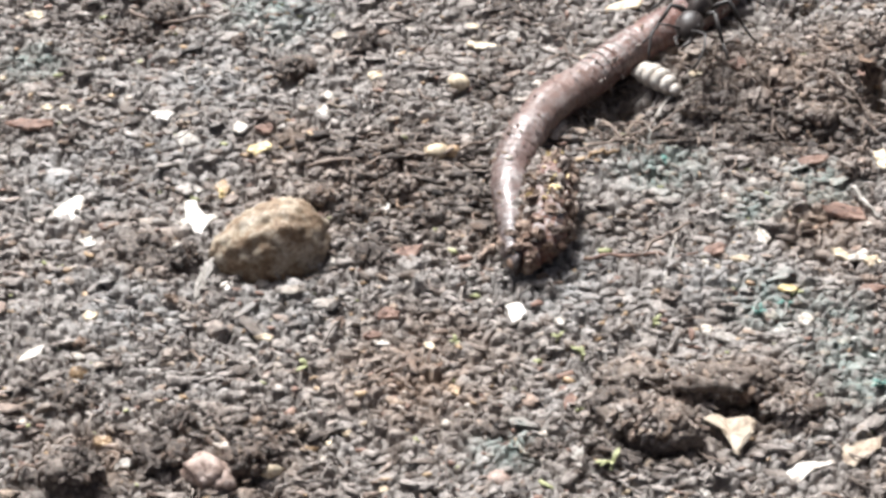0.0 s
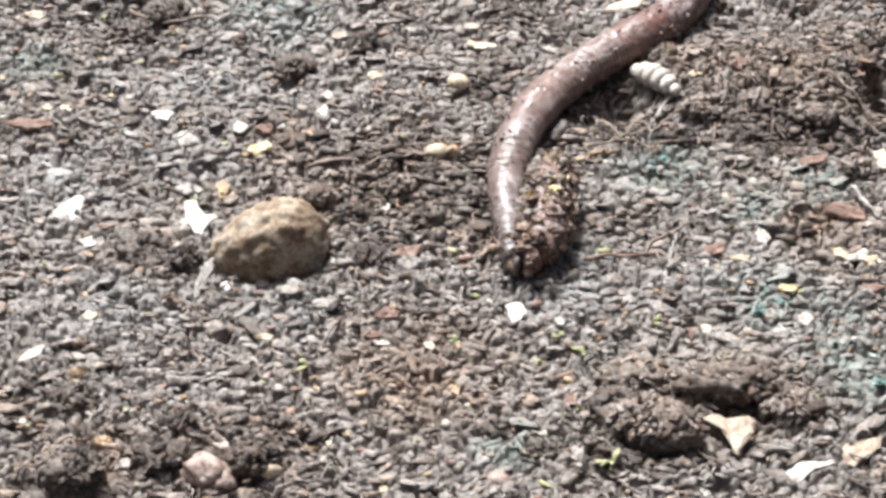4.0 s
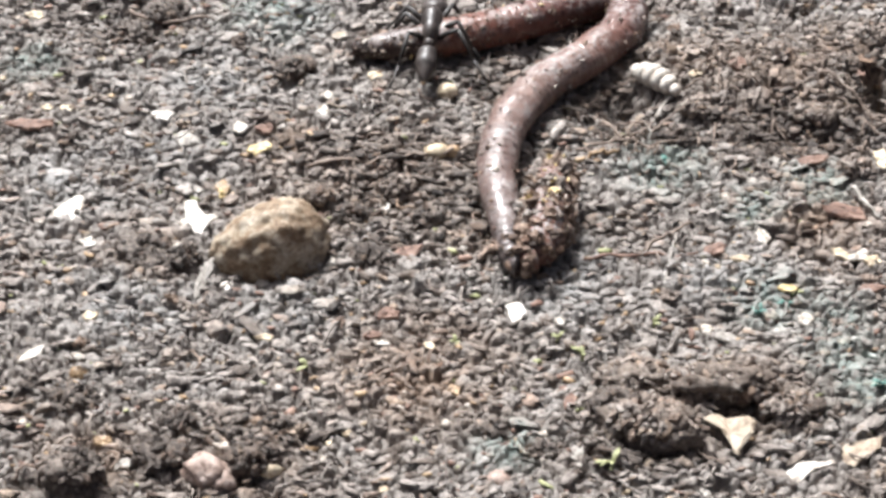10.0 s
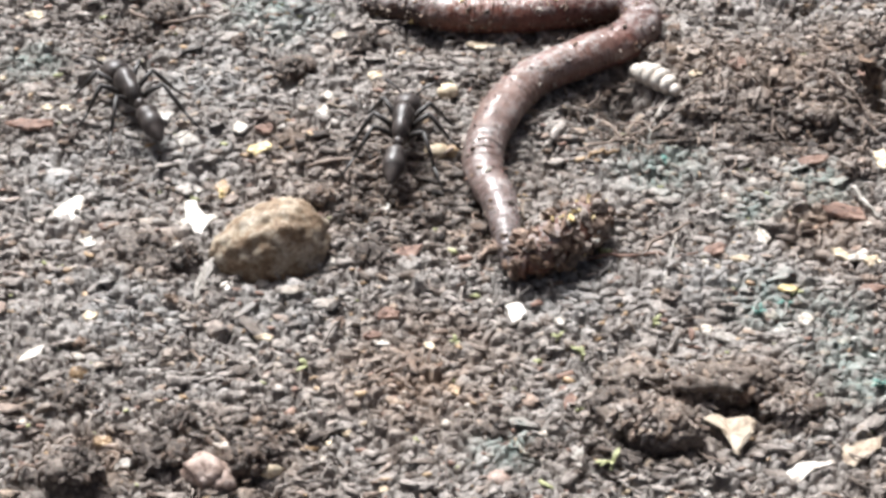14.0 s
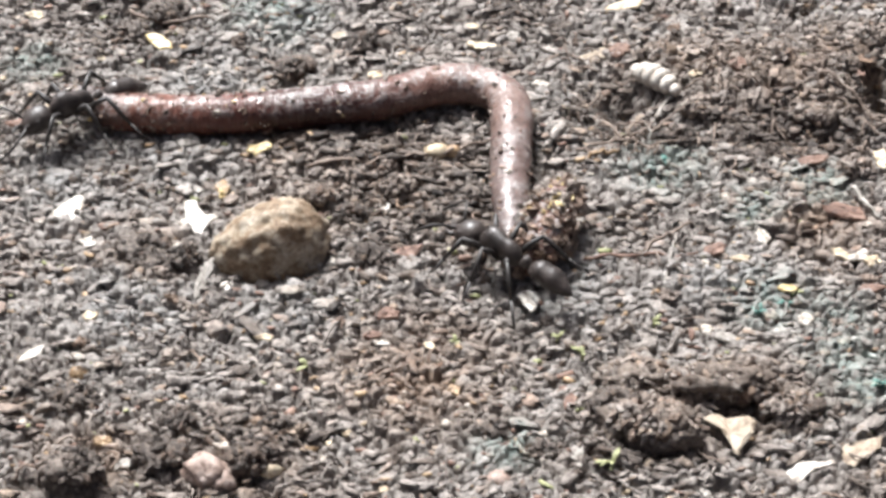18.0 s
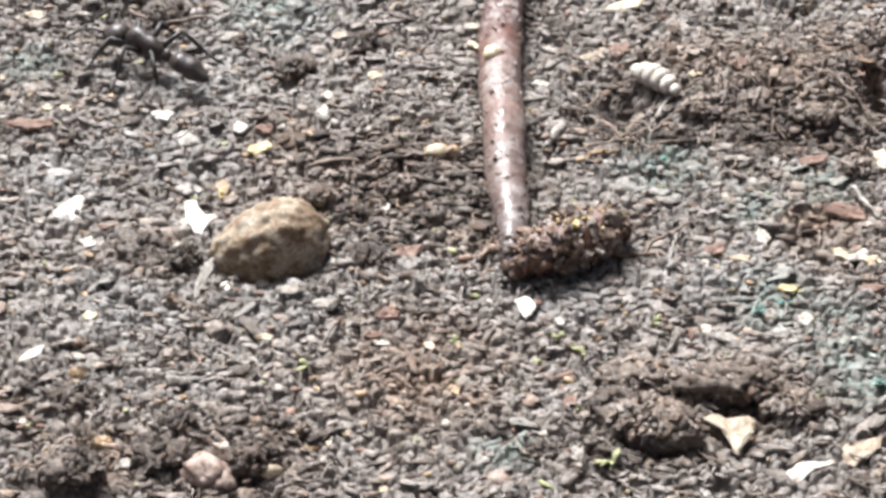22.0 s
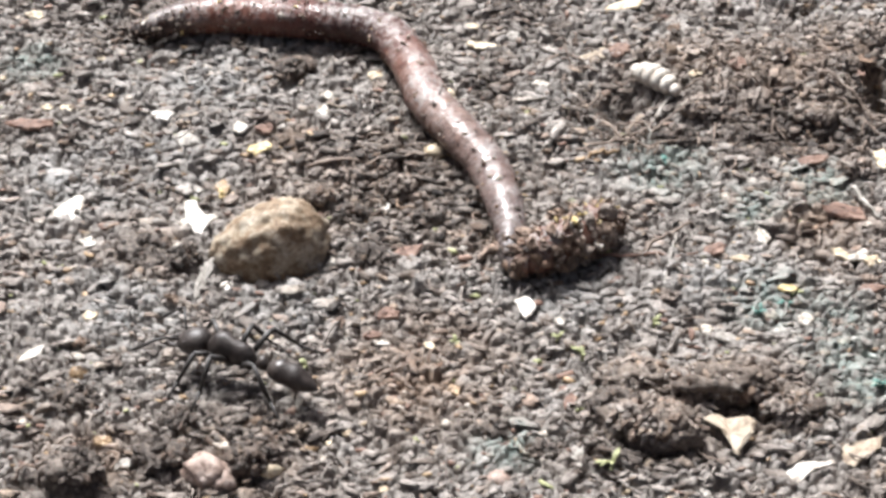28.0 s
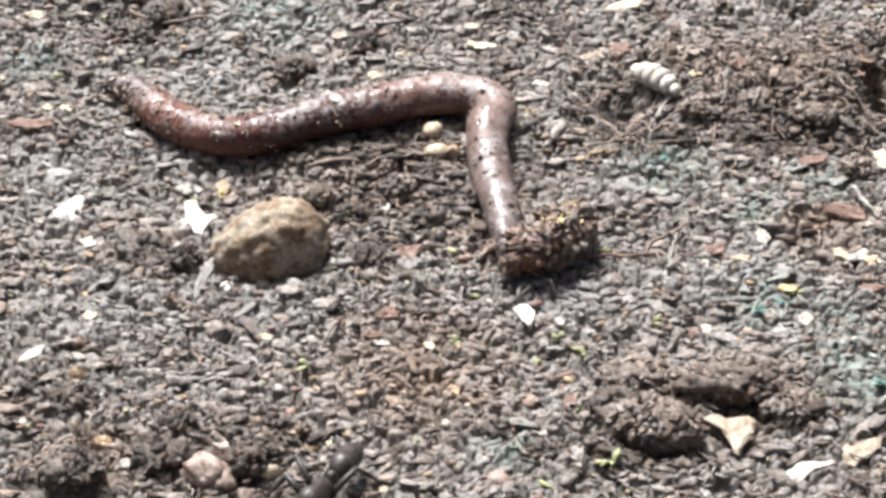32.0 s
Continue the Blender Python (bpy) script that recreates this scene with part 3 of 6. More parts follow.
chip("cream chip with a brown spot", 30.29, -23.93, 3.12, 2.94, 0, DULL, seed=31, lean=4, outline=[(-1.56, -0.03), (-1.56, -1.08), (-0.8, -1.47), (-0.01, -0.59), (1.32, 0.2), (1.56, 1.47), (-0.18, 1.23), (-1.52, 0.92)])
chip("white broken shell chip lying on damp soil", 0.25, -20.49, 1.33, 0.96, 0, WHITE, corners=4, seed=32)
chip("white broken shell chip lying on damp soil", -15.71, -24.31, 1.72, 1.05, -5, WHITE, corners=5, seed=33, up=0.4)
boulder("pebble", "small cream pebble on the soil", -12.34, -25.94, (0.85, 0.7, 0.6), 20, CREAM, seed=6, level=2, group='small pebbles')
boulder("pebble", "pinkish tan pebble among dark clods", -16.87, -26.25, (1.75, 1.4, 1.25), -25, PINK_STONE, seed=7, level=4, group='small pebbles')
boulder("pebble", "pinkish tan pebble among dark clods", -15.62, -27.06, (0.95, 0.9, 0.7), 10, PINK_STONE, seed=9, level=3, group='small pebbles')
boulder("pebble", "small round grey pebble on the soil", 3.97, -27.07, (0.95, 0.85, 0.8), 0, PINK_STONE, seed=8, level=2, group='small pebbles')
boulder("bead_grain", "orange-brown seed grain with a white cap", -27.28, -15.33, (0.7, 0.6, 0.6), 0, OCHRE, seed=10, level=2, category='seed')
chip("white cap flake on an orange grain", -27.30, -14.75, 1.11, 0.82, 0, WHITE, seed=35, up=0.9)
chip("large cream chip on crumbly soil", 16.69, 35.29, 5.16, 1.72, 12, CREAM, corners=6, seed=36)
chip("tan cream chip with a dark end", 14.00, 27.73, 5.01, 1.8, 14, DULL, corners=5, seed=37)
chip("white broken shell chip lying on damp soil", 8.63, 23.03, 1.87, 1.01, 8, WHITE, seed=38)
chip("cream-coloured broken chip on damp soil", 3.30, 28.80, 3.11, 1.29, 0, CREAM, seed=39)
chip("white broken shell chip lying on damp soil", -8.99, 29.79, 2.02, 1.03, 30, WHITE, seed=40)
chip("cream-coloured broken chip on damp soil", 26.82, -5.87, 1.95, 0.91, 0, YELLOW, seed=41)
chip("cream-coloured broken chip on damp soil", 36.45, 11.47, 1.43, 2.81, 0, CREAM, seed=42)
chip("cream-coloured broken chip on damp soil", -9.24, 29.79, 1.71, 1.03, 30, CREAM, seed=43)
chip("white broken shell chip lying on damp soil", -16.94, -4.61, 1.24, 1.14, 0, WHITE, seed=44)
chip("white broken shell chip lying on damp soil", -14.14, -3.55, 1.33, 1.14, 0, STRAW, seed=45)
chip("white broken shell chip lying on damp soil", -32.06, 19.03, 1.47, 1.13, 0, CREAM, seed=46)
chip("white broken shell chip lying on damp soil", -8.66, -1.76, 0.71, 0.8, 0, WHITE, seed=47)
chip("cream-coloured broken chip on damp soil", -6.95, -21.67, 0.91, 0.85, 0, CREAM, seed=48)
chip("cream-coloured broken chip on damp soil", -20.80, 2.33, 1.09, 0.93, 50, WHITE, seed=49)
boulder("pebble", "rounded tan-brown speckled pebble half sunk in the soil", -13.68, -0.20, (4.7, 3.4, 4.5), 8, PEBBLE, seed=3, level=5, rough=0.07, fine=0.06, sink=0.5, category='pebble', lean=0, taper=0.30)
chip("flat grey straw blade leaning on the pebble", -18.68, -4.40, 4.4, 0.95, 68, STRAW, corners=6, seed=70, name='straw_blade', category='straw', group='', lean=24, up=0.5, thick=0.25)
twig("twig", "thin reddish-brown twig lying on flat soil", [(11.2, -1.2, 0.1), (15.5, -1.1, 0.15), (20.2, -0.9, 0.1)], 0.17, RUST)
twig("twig", "long thin brown stem across the hollow", [(-11.4, 10.6, 0.2), (-4.0, 12.2, 0.3), (0.8, 12.9, 0.35), (4.6, 14.9, 0.3)], 0.2, ROOT)
twig("rootlet", "short orange-brown rootlet on the soil", [(11.1, 11.4, 0.3), (13.0, 12.2, 0.4), (14.7, 12.8, 0.2)], 0.22, OCHRE, group='rootlets')
twig("rootlet", "slanting brown rootlet on the soil", [(16.0, -0.3, 0.2), (17.9, 1.2, 0.5), (20.1, 2.9, 0.3)], 0.2, ROOT, group='rootlets')
twig("rootlet", "thin brown rootlet arching over the mound", [(31.7, 21.1, 0.6), (34.0, 19.1, 0.9), (36.0, 17.2, 0.8), (36.5, 15.6, 0.2)], 0.16, ROOT, group='rootlets')
twig("rootlet", "thin brown rootlet by the clod", [(13.3, -23.2, 0.3), (15.3, -23.7, 0.5), (18.3, -23.1, 0.4), (20.4, -26.1, 0.1)], 0.14, ROOT, group='rootlets')
twig("rootlet", "thin brown rootlet in the hollow", [(12.9, 19.0, 0.4), (15.0, 14.7, 0.6), (17.5, 15.9, 0.5), (20.0, 18.2, 0.4)], 0.17, ROOT, group='rootlets')
twig("rootlet", "thin brown rootlet in the hollow", [(11.2, 13.1, 0.2), (14.5, 14.3, 0.5), (18.3, 13.7, 0.5), (22.2, 14.8, 0.3)], 0.15, ROOT, group='rootlets')
twig("rootlet", "thin pale rootlet on the soil", [(18.1, 17.6, 0.2), (18.9, 19.4, 0.5), (20.2, 20.2, 0.4)], 0.2, STRAW, group='rootlets')
twig("rootlet", "pale upright rootlet on flat soil", [(17.2, -5.6, 0.1), (17.9, -2.1, 0.3), (18.6, 1.2, 0.5)], 0.1, STRAW, group='rootlets')
twig("rootlet", "thin brown rootlet by the clods", [(-26.2, -27.6, 0.6), (-27.8, -27.3, 0.8), (-28.3, -24.1, 0.9)], 0.2, CLOD, group='rootlets')
twig("rootlet", "dark thin rootlet at the hollow's rim", [(-28.6, 36.4, 0.3), (-24.6, 32.9, 0.4), (-20.5, 32.8, 0.2)], 0.2, ROOT, group='rootlets')
twig("straw_blade", "pale slender straw at the leaf scrap", [(33.4, 7.2, 0.8), (34.2, 4.9, 0.7), (35.1, 3.0, 0.3)], 0.22, STRAW, category='straw')
chip("red-brown scrap of bark on the soil", 32.70, 4.14, 4.63, 1.78, -12, RUST, seed=60, name='bark_scrap', category='bark', group='brown scraps on the soil', thick=0.5)
chip("brown scrap of bark on the soil", 30.30, 11.08, 3.79, 1.22, 5, RUST, seed=61, name='bark_scrap', category='bark', group='brown scraps on the soil', thick=0.5)
chip("dark brown scrap of bark on the soil", -34.54, 15.98, 4.6, 1.74, 5, RUST, seed=62, name='bark_scrap', category='bark', group='brown scraps on the soil', thick=0.5)
chip("dark red-brown scrap on the soil", -4.18, -8.19, 2.44, 1.45, 0, RUST, seed=63, name='bark_scrap', category='bark', group='brown scraps on the soil', thick=0.5)
chip("dull brown scrap on the soil", -2.87, -0.66, 3.14, 1.49, 10, RUST, seed=64, name='bark_scrap', category='bark', group='brown scraps on the soil', thick=0.5)
chip("rust-coloured scrap on the soil", 21.59, -0.31, 2.71, 1.27, 20, RUST, seed=65, name='bark_scrap', category='bark', group='brown scraps on the soil', thick=0.5)
chip("brown scrap of bark on the soil", 33.22, -5.66, 2.67, 1.26, 0, RUST, seed=66, name='bark_scrap', category='bark', group='brown scraps on the soil', thick=0.5)
chip("red-brown scrap on the soil", -5.34, -10.62, 1.72, 0.88, 20, RUST, seed=67, name='bark_scrap', category='bark', group='brown scraps on the soil', thick=0.5)
chip("dark red-brown scrap on the soil", 9.40, -18.70, 1.67, 1.28, 60, RUST, seed=68, name='bark_scrap', category='bark', group='brown scraps on the soil', thick=0.5)
chip("orange-brown scrap on the mound", 25.35, 22.93, 2.16, 1.51, 30, RUST, seed=69, name='bark_scrap', category='bark', group='brown scraps on the soil', thick=0.5)
chip("red-brown scrap on the soil", 19.00, -10.46, 0.69, 1.44, 0, RUST, seed=70, name='bark_scrap', category='bark', group='brown scraps on the soil', thick=0.5)
chip("dark brown scrap beside a cream chip", 15.47, 27.27, 2.0, 1.92, 30, RUST, seed=71, name='bark_scrap', category='bark', group='brown scraps on the soil', thick=0.5)
chip("orange-brown scrap on the mound", 36.47, 25.95, 1.51, 1.29, 0, RUST, seed=72, name='bark_scrap', category='bark', group='brown scraps on the soil', thick=0.5)
chip("ochre-brown scrap on the soil", 0.88, -16.77, 1.26, 1.29, 0, OCHRE, seed=73, name='bark_scrap', category='bark', group='brown scraps on the soil', thick=0.5)
chip("red-brown scrap on the soil", -14.98, 15.58, 2.11, 1.47, 0, RUST, seed=74, name='bark_scrap', category='bark', group='brown scraps on the soil', thick=0.5)
chip("ochre scrap on the soil", -24.71, -22.66, 1.82, 1.38, 0, OCHRE, seed=75, name='bark_scrap', category='bark', group='brown scraps on the soil', thick=0.5)
chip("ochre scrap on the soil", -18.03, 7.97, 1.4, 1.79, 0, OCHRE, seed=76, name='bark_scrap', category='bark', group='brown scraps on the soil', thick=0.5)
clod("dark soil clod on the ground", -26.4, -26.8, (2.1, 1.7, 1.5), 10, 30)
clod("dark curved soil clod on the ground", -20.2, -24.6, (1.9, 1.5, 1.2), -20, 31)
clod("dark round soil clod on the ground", -13.7, -25.1, (1.8, 1.5, 1.3), 15, 32)
clod("dark soil clod on the ground", -27.2, -18.5, (1.7, 1.2, 0.9), 0, 33)
clod("dark bluish soil clod on the ground", 12.4, -19.9, (1.6, 1.2, 1.0), 0, 34)
clod("large lumpy brown soil clod on the ground", 15.0, -21.5, (3.4, 2.0, 1.4), -8, 35)
clod("long brown soil ridge on the ground", 20.4, -17.9, (4.0, 1.3, 1.5), -6, 36)
clod("brown soil clod on the ground", 25.4, -20.0, (1.9, 1.2, 1.0), 10, 37)
clod("brown soil clod on the ground", 14.1, -16.7, (2.6, 1.6, 1.2), 10, 38)
clod("dark brown soil clod on the ground", -23.9, -0.9, (2.0, 1.3, 1.0), 10, 39)
clod("dark brown soil clod on the ground", -22.9, -2.6, (1.6, 0.9, 0.8), 0, 40)
clod("dark soil clod by the pebble on the ground", -20.5, -1.6, (1.3, 1.1, 1.0), 30, 41)
clod("brown soil clod of the mound on the ground", 21.7, 18.2, (1.5, 1.0, 0.9), 0, 42)
clod("brown soil clod of the mound on the ground", 28.9, 24.1, (1.4, 1.0, 0.8), 20, 43)
clod("brown soil clod of the mound on the ground", 31.5, 16.8, (1.7, 1.0, 0.9), -10, 44)
clod("brown soil clod of the mound on the ground", 34.4, 23.1, (1.4, 1.0, 0.9), 0, 45)
clod("dark soil clod of the mound on the ground", 24.6, 15.2, (1.6, 1.0, 0.8), 10, 46)
clod("brown soil clod on the ground", -10.3, 6.9, (1.2, 0.9, 0.8), 0, 47)
clod("dark soil clod in the hollow on the ground", -7.5, 4.4, (1.2, 0.9, 0.8), 0, 48)
clod("dark soil clod in the hollow on the ground", -1.1, 4.4, (1.4, 1.0, 0.9), 0, 49)
clod("grey soil clod in the hollow on the ground", -3.7, 9.0, (1.3, 1.0, 0.9), 20, 50)
clod("dark soil clod in the hollow on the ground", 2.4, 7.2, (1.3, 1.0, 0.9), 20, 51)
clod("dark soil clod in the hollow on the ground", -6.0, -1.1, (1.3, 0.9, 0.8), 20, 52)
clod("dark soil clod on the ground", -13.0, 25.3, (1.8, 1.2, 0.9), 20, 53)
clod("dark soil clod on the ground", -7.2, 29.3, (1.4, 1.0, 0.9), 20, 54)
clod("bluish grey soil clod on the ground", 34.1, 10.1, (1.4, 1.2, 1.1), 20, 55)
clod("dark soil clod in the hollow on the ground", -28.1, 32.2, (1.8, 1.3, 1.0), 0, 56)
clod("dark soil clod in the hollow on the ground", -24.8, 35.0, (1.8, 1.3, 1.0), 0, 57)
clod("brown soil clod of the mound on the ground", 38.3, 30.6, (1.8, 1.2, 1.0), 0, 58)
clod("brown soil clod on the ground", -0.2, -13.5, (0.9, 0.8, 0.6), 0, 59)
clod("dark soil clod on the ground", -19.6, -20.7, (1.2, 0.8, 0.7), 0, 60)
clod("dark soil clod on the ground", -12.1, -21.4, (1.2, 0.8, 0.6), 0, 61)
clod("dark soil clod on the ground", 4.0, -21.5, (1.0, 0.7, 0.5), 0, 62)
clod("dark soil clod on the ground", 7.2, -24.0, (1.1, 0.8, 0.6), 0, 63)
clod("brown soil clod on the ground", 18.8, 26.1, (1.5, 1.1, 0.9), 0, 64)
clod("dark soil clod on the ground", 19.8, 15.0, (1.3, 1.0, 0.8), 0, 65)
grub("white ridged grub lying still on the soil", 18.3, 21.8, -48)
sprout("pale green moss tuft by a clod", 12.0, -25.5, 1.5, MOSS, 7, 80)
sprout("bright green moss sprig on soil", 10.5, -13.1, 1.0, MOSS, 5, 81)
sprout("yellow-green moss tuft on soil", 27.1, -5.8, 0.9, MOSS, 6, 82)
sprout("olive moss sprig on soil", -10.3, -14.7, 0.9, MOSS, 5, 83)
sprout("pale green dry sprig on soil", 9.8, -25.2, 1.1, STRAW, 5, 84)
sprout("yellow-green moss sprig on soil", 16.1, -9.4, 0.7, MOSS, 4, 85)
sprout("yellowish dry sprig on soil", -17.9, 6.4, 0.8, YELLOW, 4, 86)
sprout("teal algae tuft on soil", 32.5, -17.2, 1.2, TEAL, 8, 87)
sprout("green algae tuft on soil", 24.2, -8.4, 0.9, TEAL, 7, 88)
sprout("green algae tuft on soil", 26.5, -7.4, 0.9, TEAL, 7, 89)
sprout("green algae tuft on soil", 18.6, 11.5, 0.8, TEAL, 6, 90)
sprout("olive moss sprig on damp soil", 0.9, -11.6, 0.6, MOSS, 4, 91)
sprout("olive moss sprig on damp soil", 8.7, -10.9, 0.7, MOSS, 4, 92)
loose_chip = chip("white teardrop shell chip nudged about by ants", 5.75, -6.2, 2.8, 1.6, 80, WHITE, corners=6, seed=16, tip=-0.7, lean=4)
loose_flake = chip("yellowish flake dragged along by the worm", -30, 45, 3.6, 1.5, -40, YELLOW, corners=6, seed=50)
loose_grain = boulder("pebble", "small pale cream pebble pushed about by the worm", 1.3, 24.0, (0.95, 0.75, 0.7), 0, CREAM, seed=12, level=2, group="small pebbles")
# brown spot of the cream chip, added as a thin rust-coloured flake
chip("small round brown spot on a cream chip, added as a flake", 30.14, -24.02, 0.7, 0.32, -45, RUST, seed=100, name='fragment', category='fragment', group='small fragments on the soil', corners=5, thick=0.25)
chip("tiny cream grain fragment on the soil", -30.01, 26.76, 1.11, 0.67, -8, CREAM, seed=101, name='fragment', category='fragment', group='small fragments on the soil', corners=5, thick=0.25)
chip("tiny white shell fragment on the soil", -28.50, 28.00, 1.31, 0.99, 29, WHITE, seed=102, name='fragment', category='fragment', group='small fragments on the soil', corners=5, thick=0.25)
chip("tiny white shell fragment on the soil", -20.65, 26.46, 1.3, 0.68, -24, WHITE, seed=103, name='fragment', category='fragment', group='small fragments on the soil', corners=5, thick=0.25)
chip("tiny cream grain fragment on the soil", -33.95, 19.81, 1.38, 0.93, 13, CREAM, seed=104, name='fragment', category='fragment', group='small fragments on the soil', corners=5, thick=0.25)
chip("tiny yellowish fragment on the soil", -31.80, 19.25, 1.08, 0.48, -40, YELLOW, seed=105, name='fragment', category='fragment', group='small fragments on the soil', corners=5, thick=0.25)
chip("tiny white shell fragment on the soil", -30.58, 17.95, 0.68, 0.41, -3, WHITE, seed=106, name='fragment', category='fragment', group='small fragments on the soil', corners=5, thick=0.25)
chip("small pale grey flake on the soil", -21.22, 13.69, 2.19, 1.66, 34, STRAW, seed=107, name='fragment', category='fragment', group='small fragments on the soil', corners=5, thick=0.25)
chip("tiny orange-brown fragment on the soil", -16.57, 12.81, 1.23, 0.65, -19, OCHRE, seed=108, name='fragment', category='fragment', group='small fragments on the soil', corners=5, thick=0.25)
chip("tiny cream grain fragment on the soil", -38.44, 24.51, 0.9, 0.61, 18, CREAM, seed=109, name='fragment', category='fragment', group='small fragments on the soil', corners=5, thick=0.25)
chip("tiny white shell fragment on the soil", -2.99, 32.17, 1.12, 0.5, -35, WHITE, seed=110, name='fragment', category='fragment', group='small fragments on the soil', corners=5, thick=0.25)
chip("tiny cream grain fragment on the soil", 2.68, 31.54, 1.52, 0.92, 2, CREAM, seed=111, name='fragment', category='fragment', group='small fragments on the soil', corners=5, thick=0.25)
chip("small pale grey flake on the soil", 6.29, 30.16, 1.72, 1.3, 39, STRAW, seed=112, name='fragment', category='fragment', group='small fragments on the soil', corners=5, thick=0.25)
chip("tiny white shell fragment on the soil", 33.47, 25.56, 0.8, 0.42, -14, WHITE, seed=113, name='fragment', category='fragment', group='small fragments on the soil', corners=5, thick=0.25)
chip("tiny cream grain fragment on the soil", 22.82, 23.22, 0.88, 0.6, 23, CREAM, seed=114, name='fragment', category='fragment', group='small fragments on the soil', corners=5, thick=0.25)
chip("small pale grey flake on the soil", 21.27, 19.26, 1.36, 0.61, -30, STRAW, seed=115, name='fragment', category='fragment', group='small fragments on the soil', corners=5, thick=0.25)
chip("small pale grey flake on the soil", 28.83, 31.42, 1.33, 0.8, 7, STRAW, seed=116, name='fragment', category='fragment', group='small fragments on the soil', corners=5, thick=0.25)
chip("tiny cream grain fragment on the soil", 21.80, 22.41, 1.96, 1.48, 44, CREAM, seed=117, name='fragment', category='fragment', group='small fragments on the soil', corners=5, thick=0.25)
chip("tiny white shell fragment on the soil", -23.34, -4.61, 0.62, 0.33, -9, WHITE, seed=118, name='fragment', category='fragment', group='small fragments on the soil', corners=5, thick=0.25)
chip("tiny white shell fragment on the soil", -21.03, -0.89, 0.99, 0.67, 28, WHITE, seed=119, name='fragment', category='fragment', group='small fragments on the soil', corners=5, thick=0.25)
chip("tiny white shell fragment on the soil", -17.97, -9.79, 0.69, 0.31, -25, WHITE, seed=120, name='fragment', category='fragment', group='small fragments on the soil', corners=5, thick=0.25)
chip("small pale grey flake on the soil", -32.05, -2.05, 0.9, 0.54, 12, STRAW, seed=121, name='fragment', category='fragment', group='small fragments on the soil', corners=5, thick=0.25)
chip("tiny white shell fragment on the soil", 21.33, 0.86, 0.73, 0.55, -41, WHITE, seed=122, name='fragment', category='fragment', group='small fragments on the soil', corners=5, thick=0.25)
chip("small pale grey flake on the soil", 22.63, -4.61, 1.33, 0.7, -4, STRAW, seed=123, name='fragment', category='fragment', group='small fragments on the soil', corners=5, thick=0.25)
chip("tiny white shell fragment on the soil", 34.06, 2.34, 0.92, 0.63, 33, WHITE, seed=124, name='fragment', category='fragment', group='small fragments on the soil', corners=5, thick=0.25)
chip("tiny white shell fragment on the soil", 12.93, -7.09, 0.53, 0.24, -20, WHITE, seed=125, name='fragment', category='fragment', group='small fragments on the soil', corners=5, thick=0.25)
chip("small pale grey flake on the soil", -23.05, -24.94, 2.05, 1.23, 17, STRAW, seed=126, name='fragment', category='fragment', group='small fragments on the soil', corners=5, thick=0.25)
chip("tiny white shell fragment on the soil", -30.70, -20.76, 0.84, 0.63, -36, WHITE, seed=127, name='fragment', category='fragment', group='small fragments on the soil', corners=5, thick=0.25)
chip("tiny white shell fragment on the soil", -19.46, -17.95, 0.59, 0.31, 1, WHITE, seed=128, name='fragment', category='fragment', group='small fragments on the soil', corners=5, thick=0.25)
chip("tiny white shell fragment on the soil", 1.28, -13.37, 0.6, 0.41, 38, WHITE, seed=129, name='fragment', category='fragment', group='small fragments on the soil', corners=5, thick=0.25)
chip("tiny white shell fragment on the soil", 1.37, -19.77, 0.58, 0.26, -15, WHITE, seed=130, name='fragment', category='fragment', group='small fragments on the soil', corners=5, thick=0.25)
chip("tiny cream grain fragment on the soil", -5.77, -20.86, 0.58, 0.35, 22, CREAM, seed=131, name='fragment', category='fragment', group='small fragments on the soil', corners=5, thick=0.25)
chip("tiny white shell fragment on the soil", -8.60, -24.58, 0.73, 0.56, -31, WHITE, seed=132, name='fragment', category='fragment', group='small fragments on the soil', corners=5, thick=0.25)
chip("tiny cream grain fragment on the soil", -4.16, -27.98, 1.21, 0.63, 6, CREAM, seed=133, name='fragment', category='fragment', group='small fragments on the soil', corners=5, thick=0.25)
chip("tiny cream grain fragment on the soil", -8.29, -23.08, 0.82, 0.56, 43, CREAM, seed=134, name='fragment', category='fragment', group='small fragments on the soil', corners=5, thick=0.25)
chip("small pale grey flake on the soil", 24.97, -11.84, 1.12, 0.5, -10, STRAW, seed=135, name='fragment', category='fragment', group='small fragments on the soil', corners=5, thick=0.25)
chip("small pale grey flake on the soil", 22.50, -17.43, 0.92, 0.56, 27, STRAW, seed=136, name='fragment', category='fragment', group='small fragments on the soil', corners=5, thick=0.25)
chip("tiny cream grain fragment on the soil", 21.58, -3.05, 0.71, 0.54, -26, CREAM, seed=137, name='fragment', category='fragment', group='small fragments on the soil', corners=5, thick=0.25)
chip("small pale grey flake on the soil", 27.52, 11.47, 1.23, 0.65, 11, STRAW, seed=138, name='fragment', category='fragment', group='small fragments on the soil', corners=5, thick=0.25)
chip("tiny white shell fragment on the soil", -6.63, 5.81, 0.74, 0.5, -42, WHITE, seed=139, name='fragment', category='fragment', group='small fragments on the soil', corners=5, thick=0.25)
chip("small pale grey flake on the soil", -3.81, 2.06, 0.82, 0.37, -5, STRAW, seed=140, name='fragment', category='fragment', group='small fragments on the soil', corners=5, thick=0.25)
chip("small pale grey flake on the soil", 1.62, 0.08, 0.99, 0.6, 32, STRAW, seed=141, name='fragment', category='fragment', group='small fragments on the soil', corners=5, thick=0.25)
chip("tiny white shell fragment on the soil", -2.82, -4.60, 0.62, 0.47, -21, WHITE, seed=142, name='fragment', category='fragment', group='small fragments on the soil', corners=5, thick=0.25)
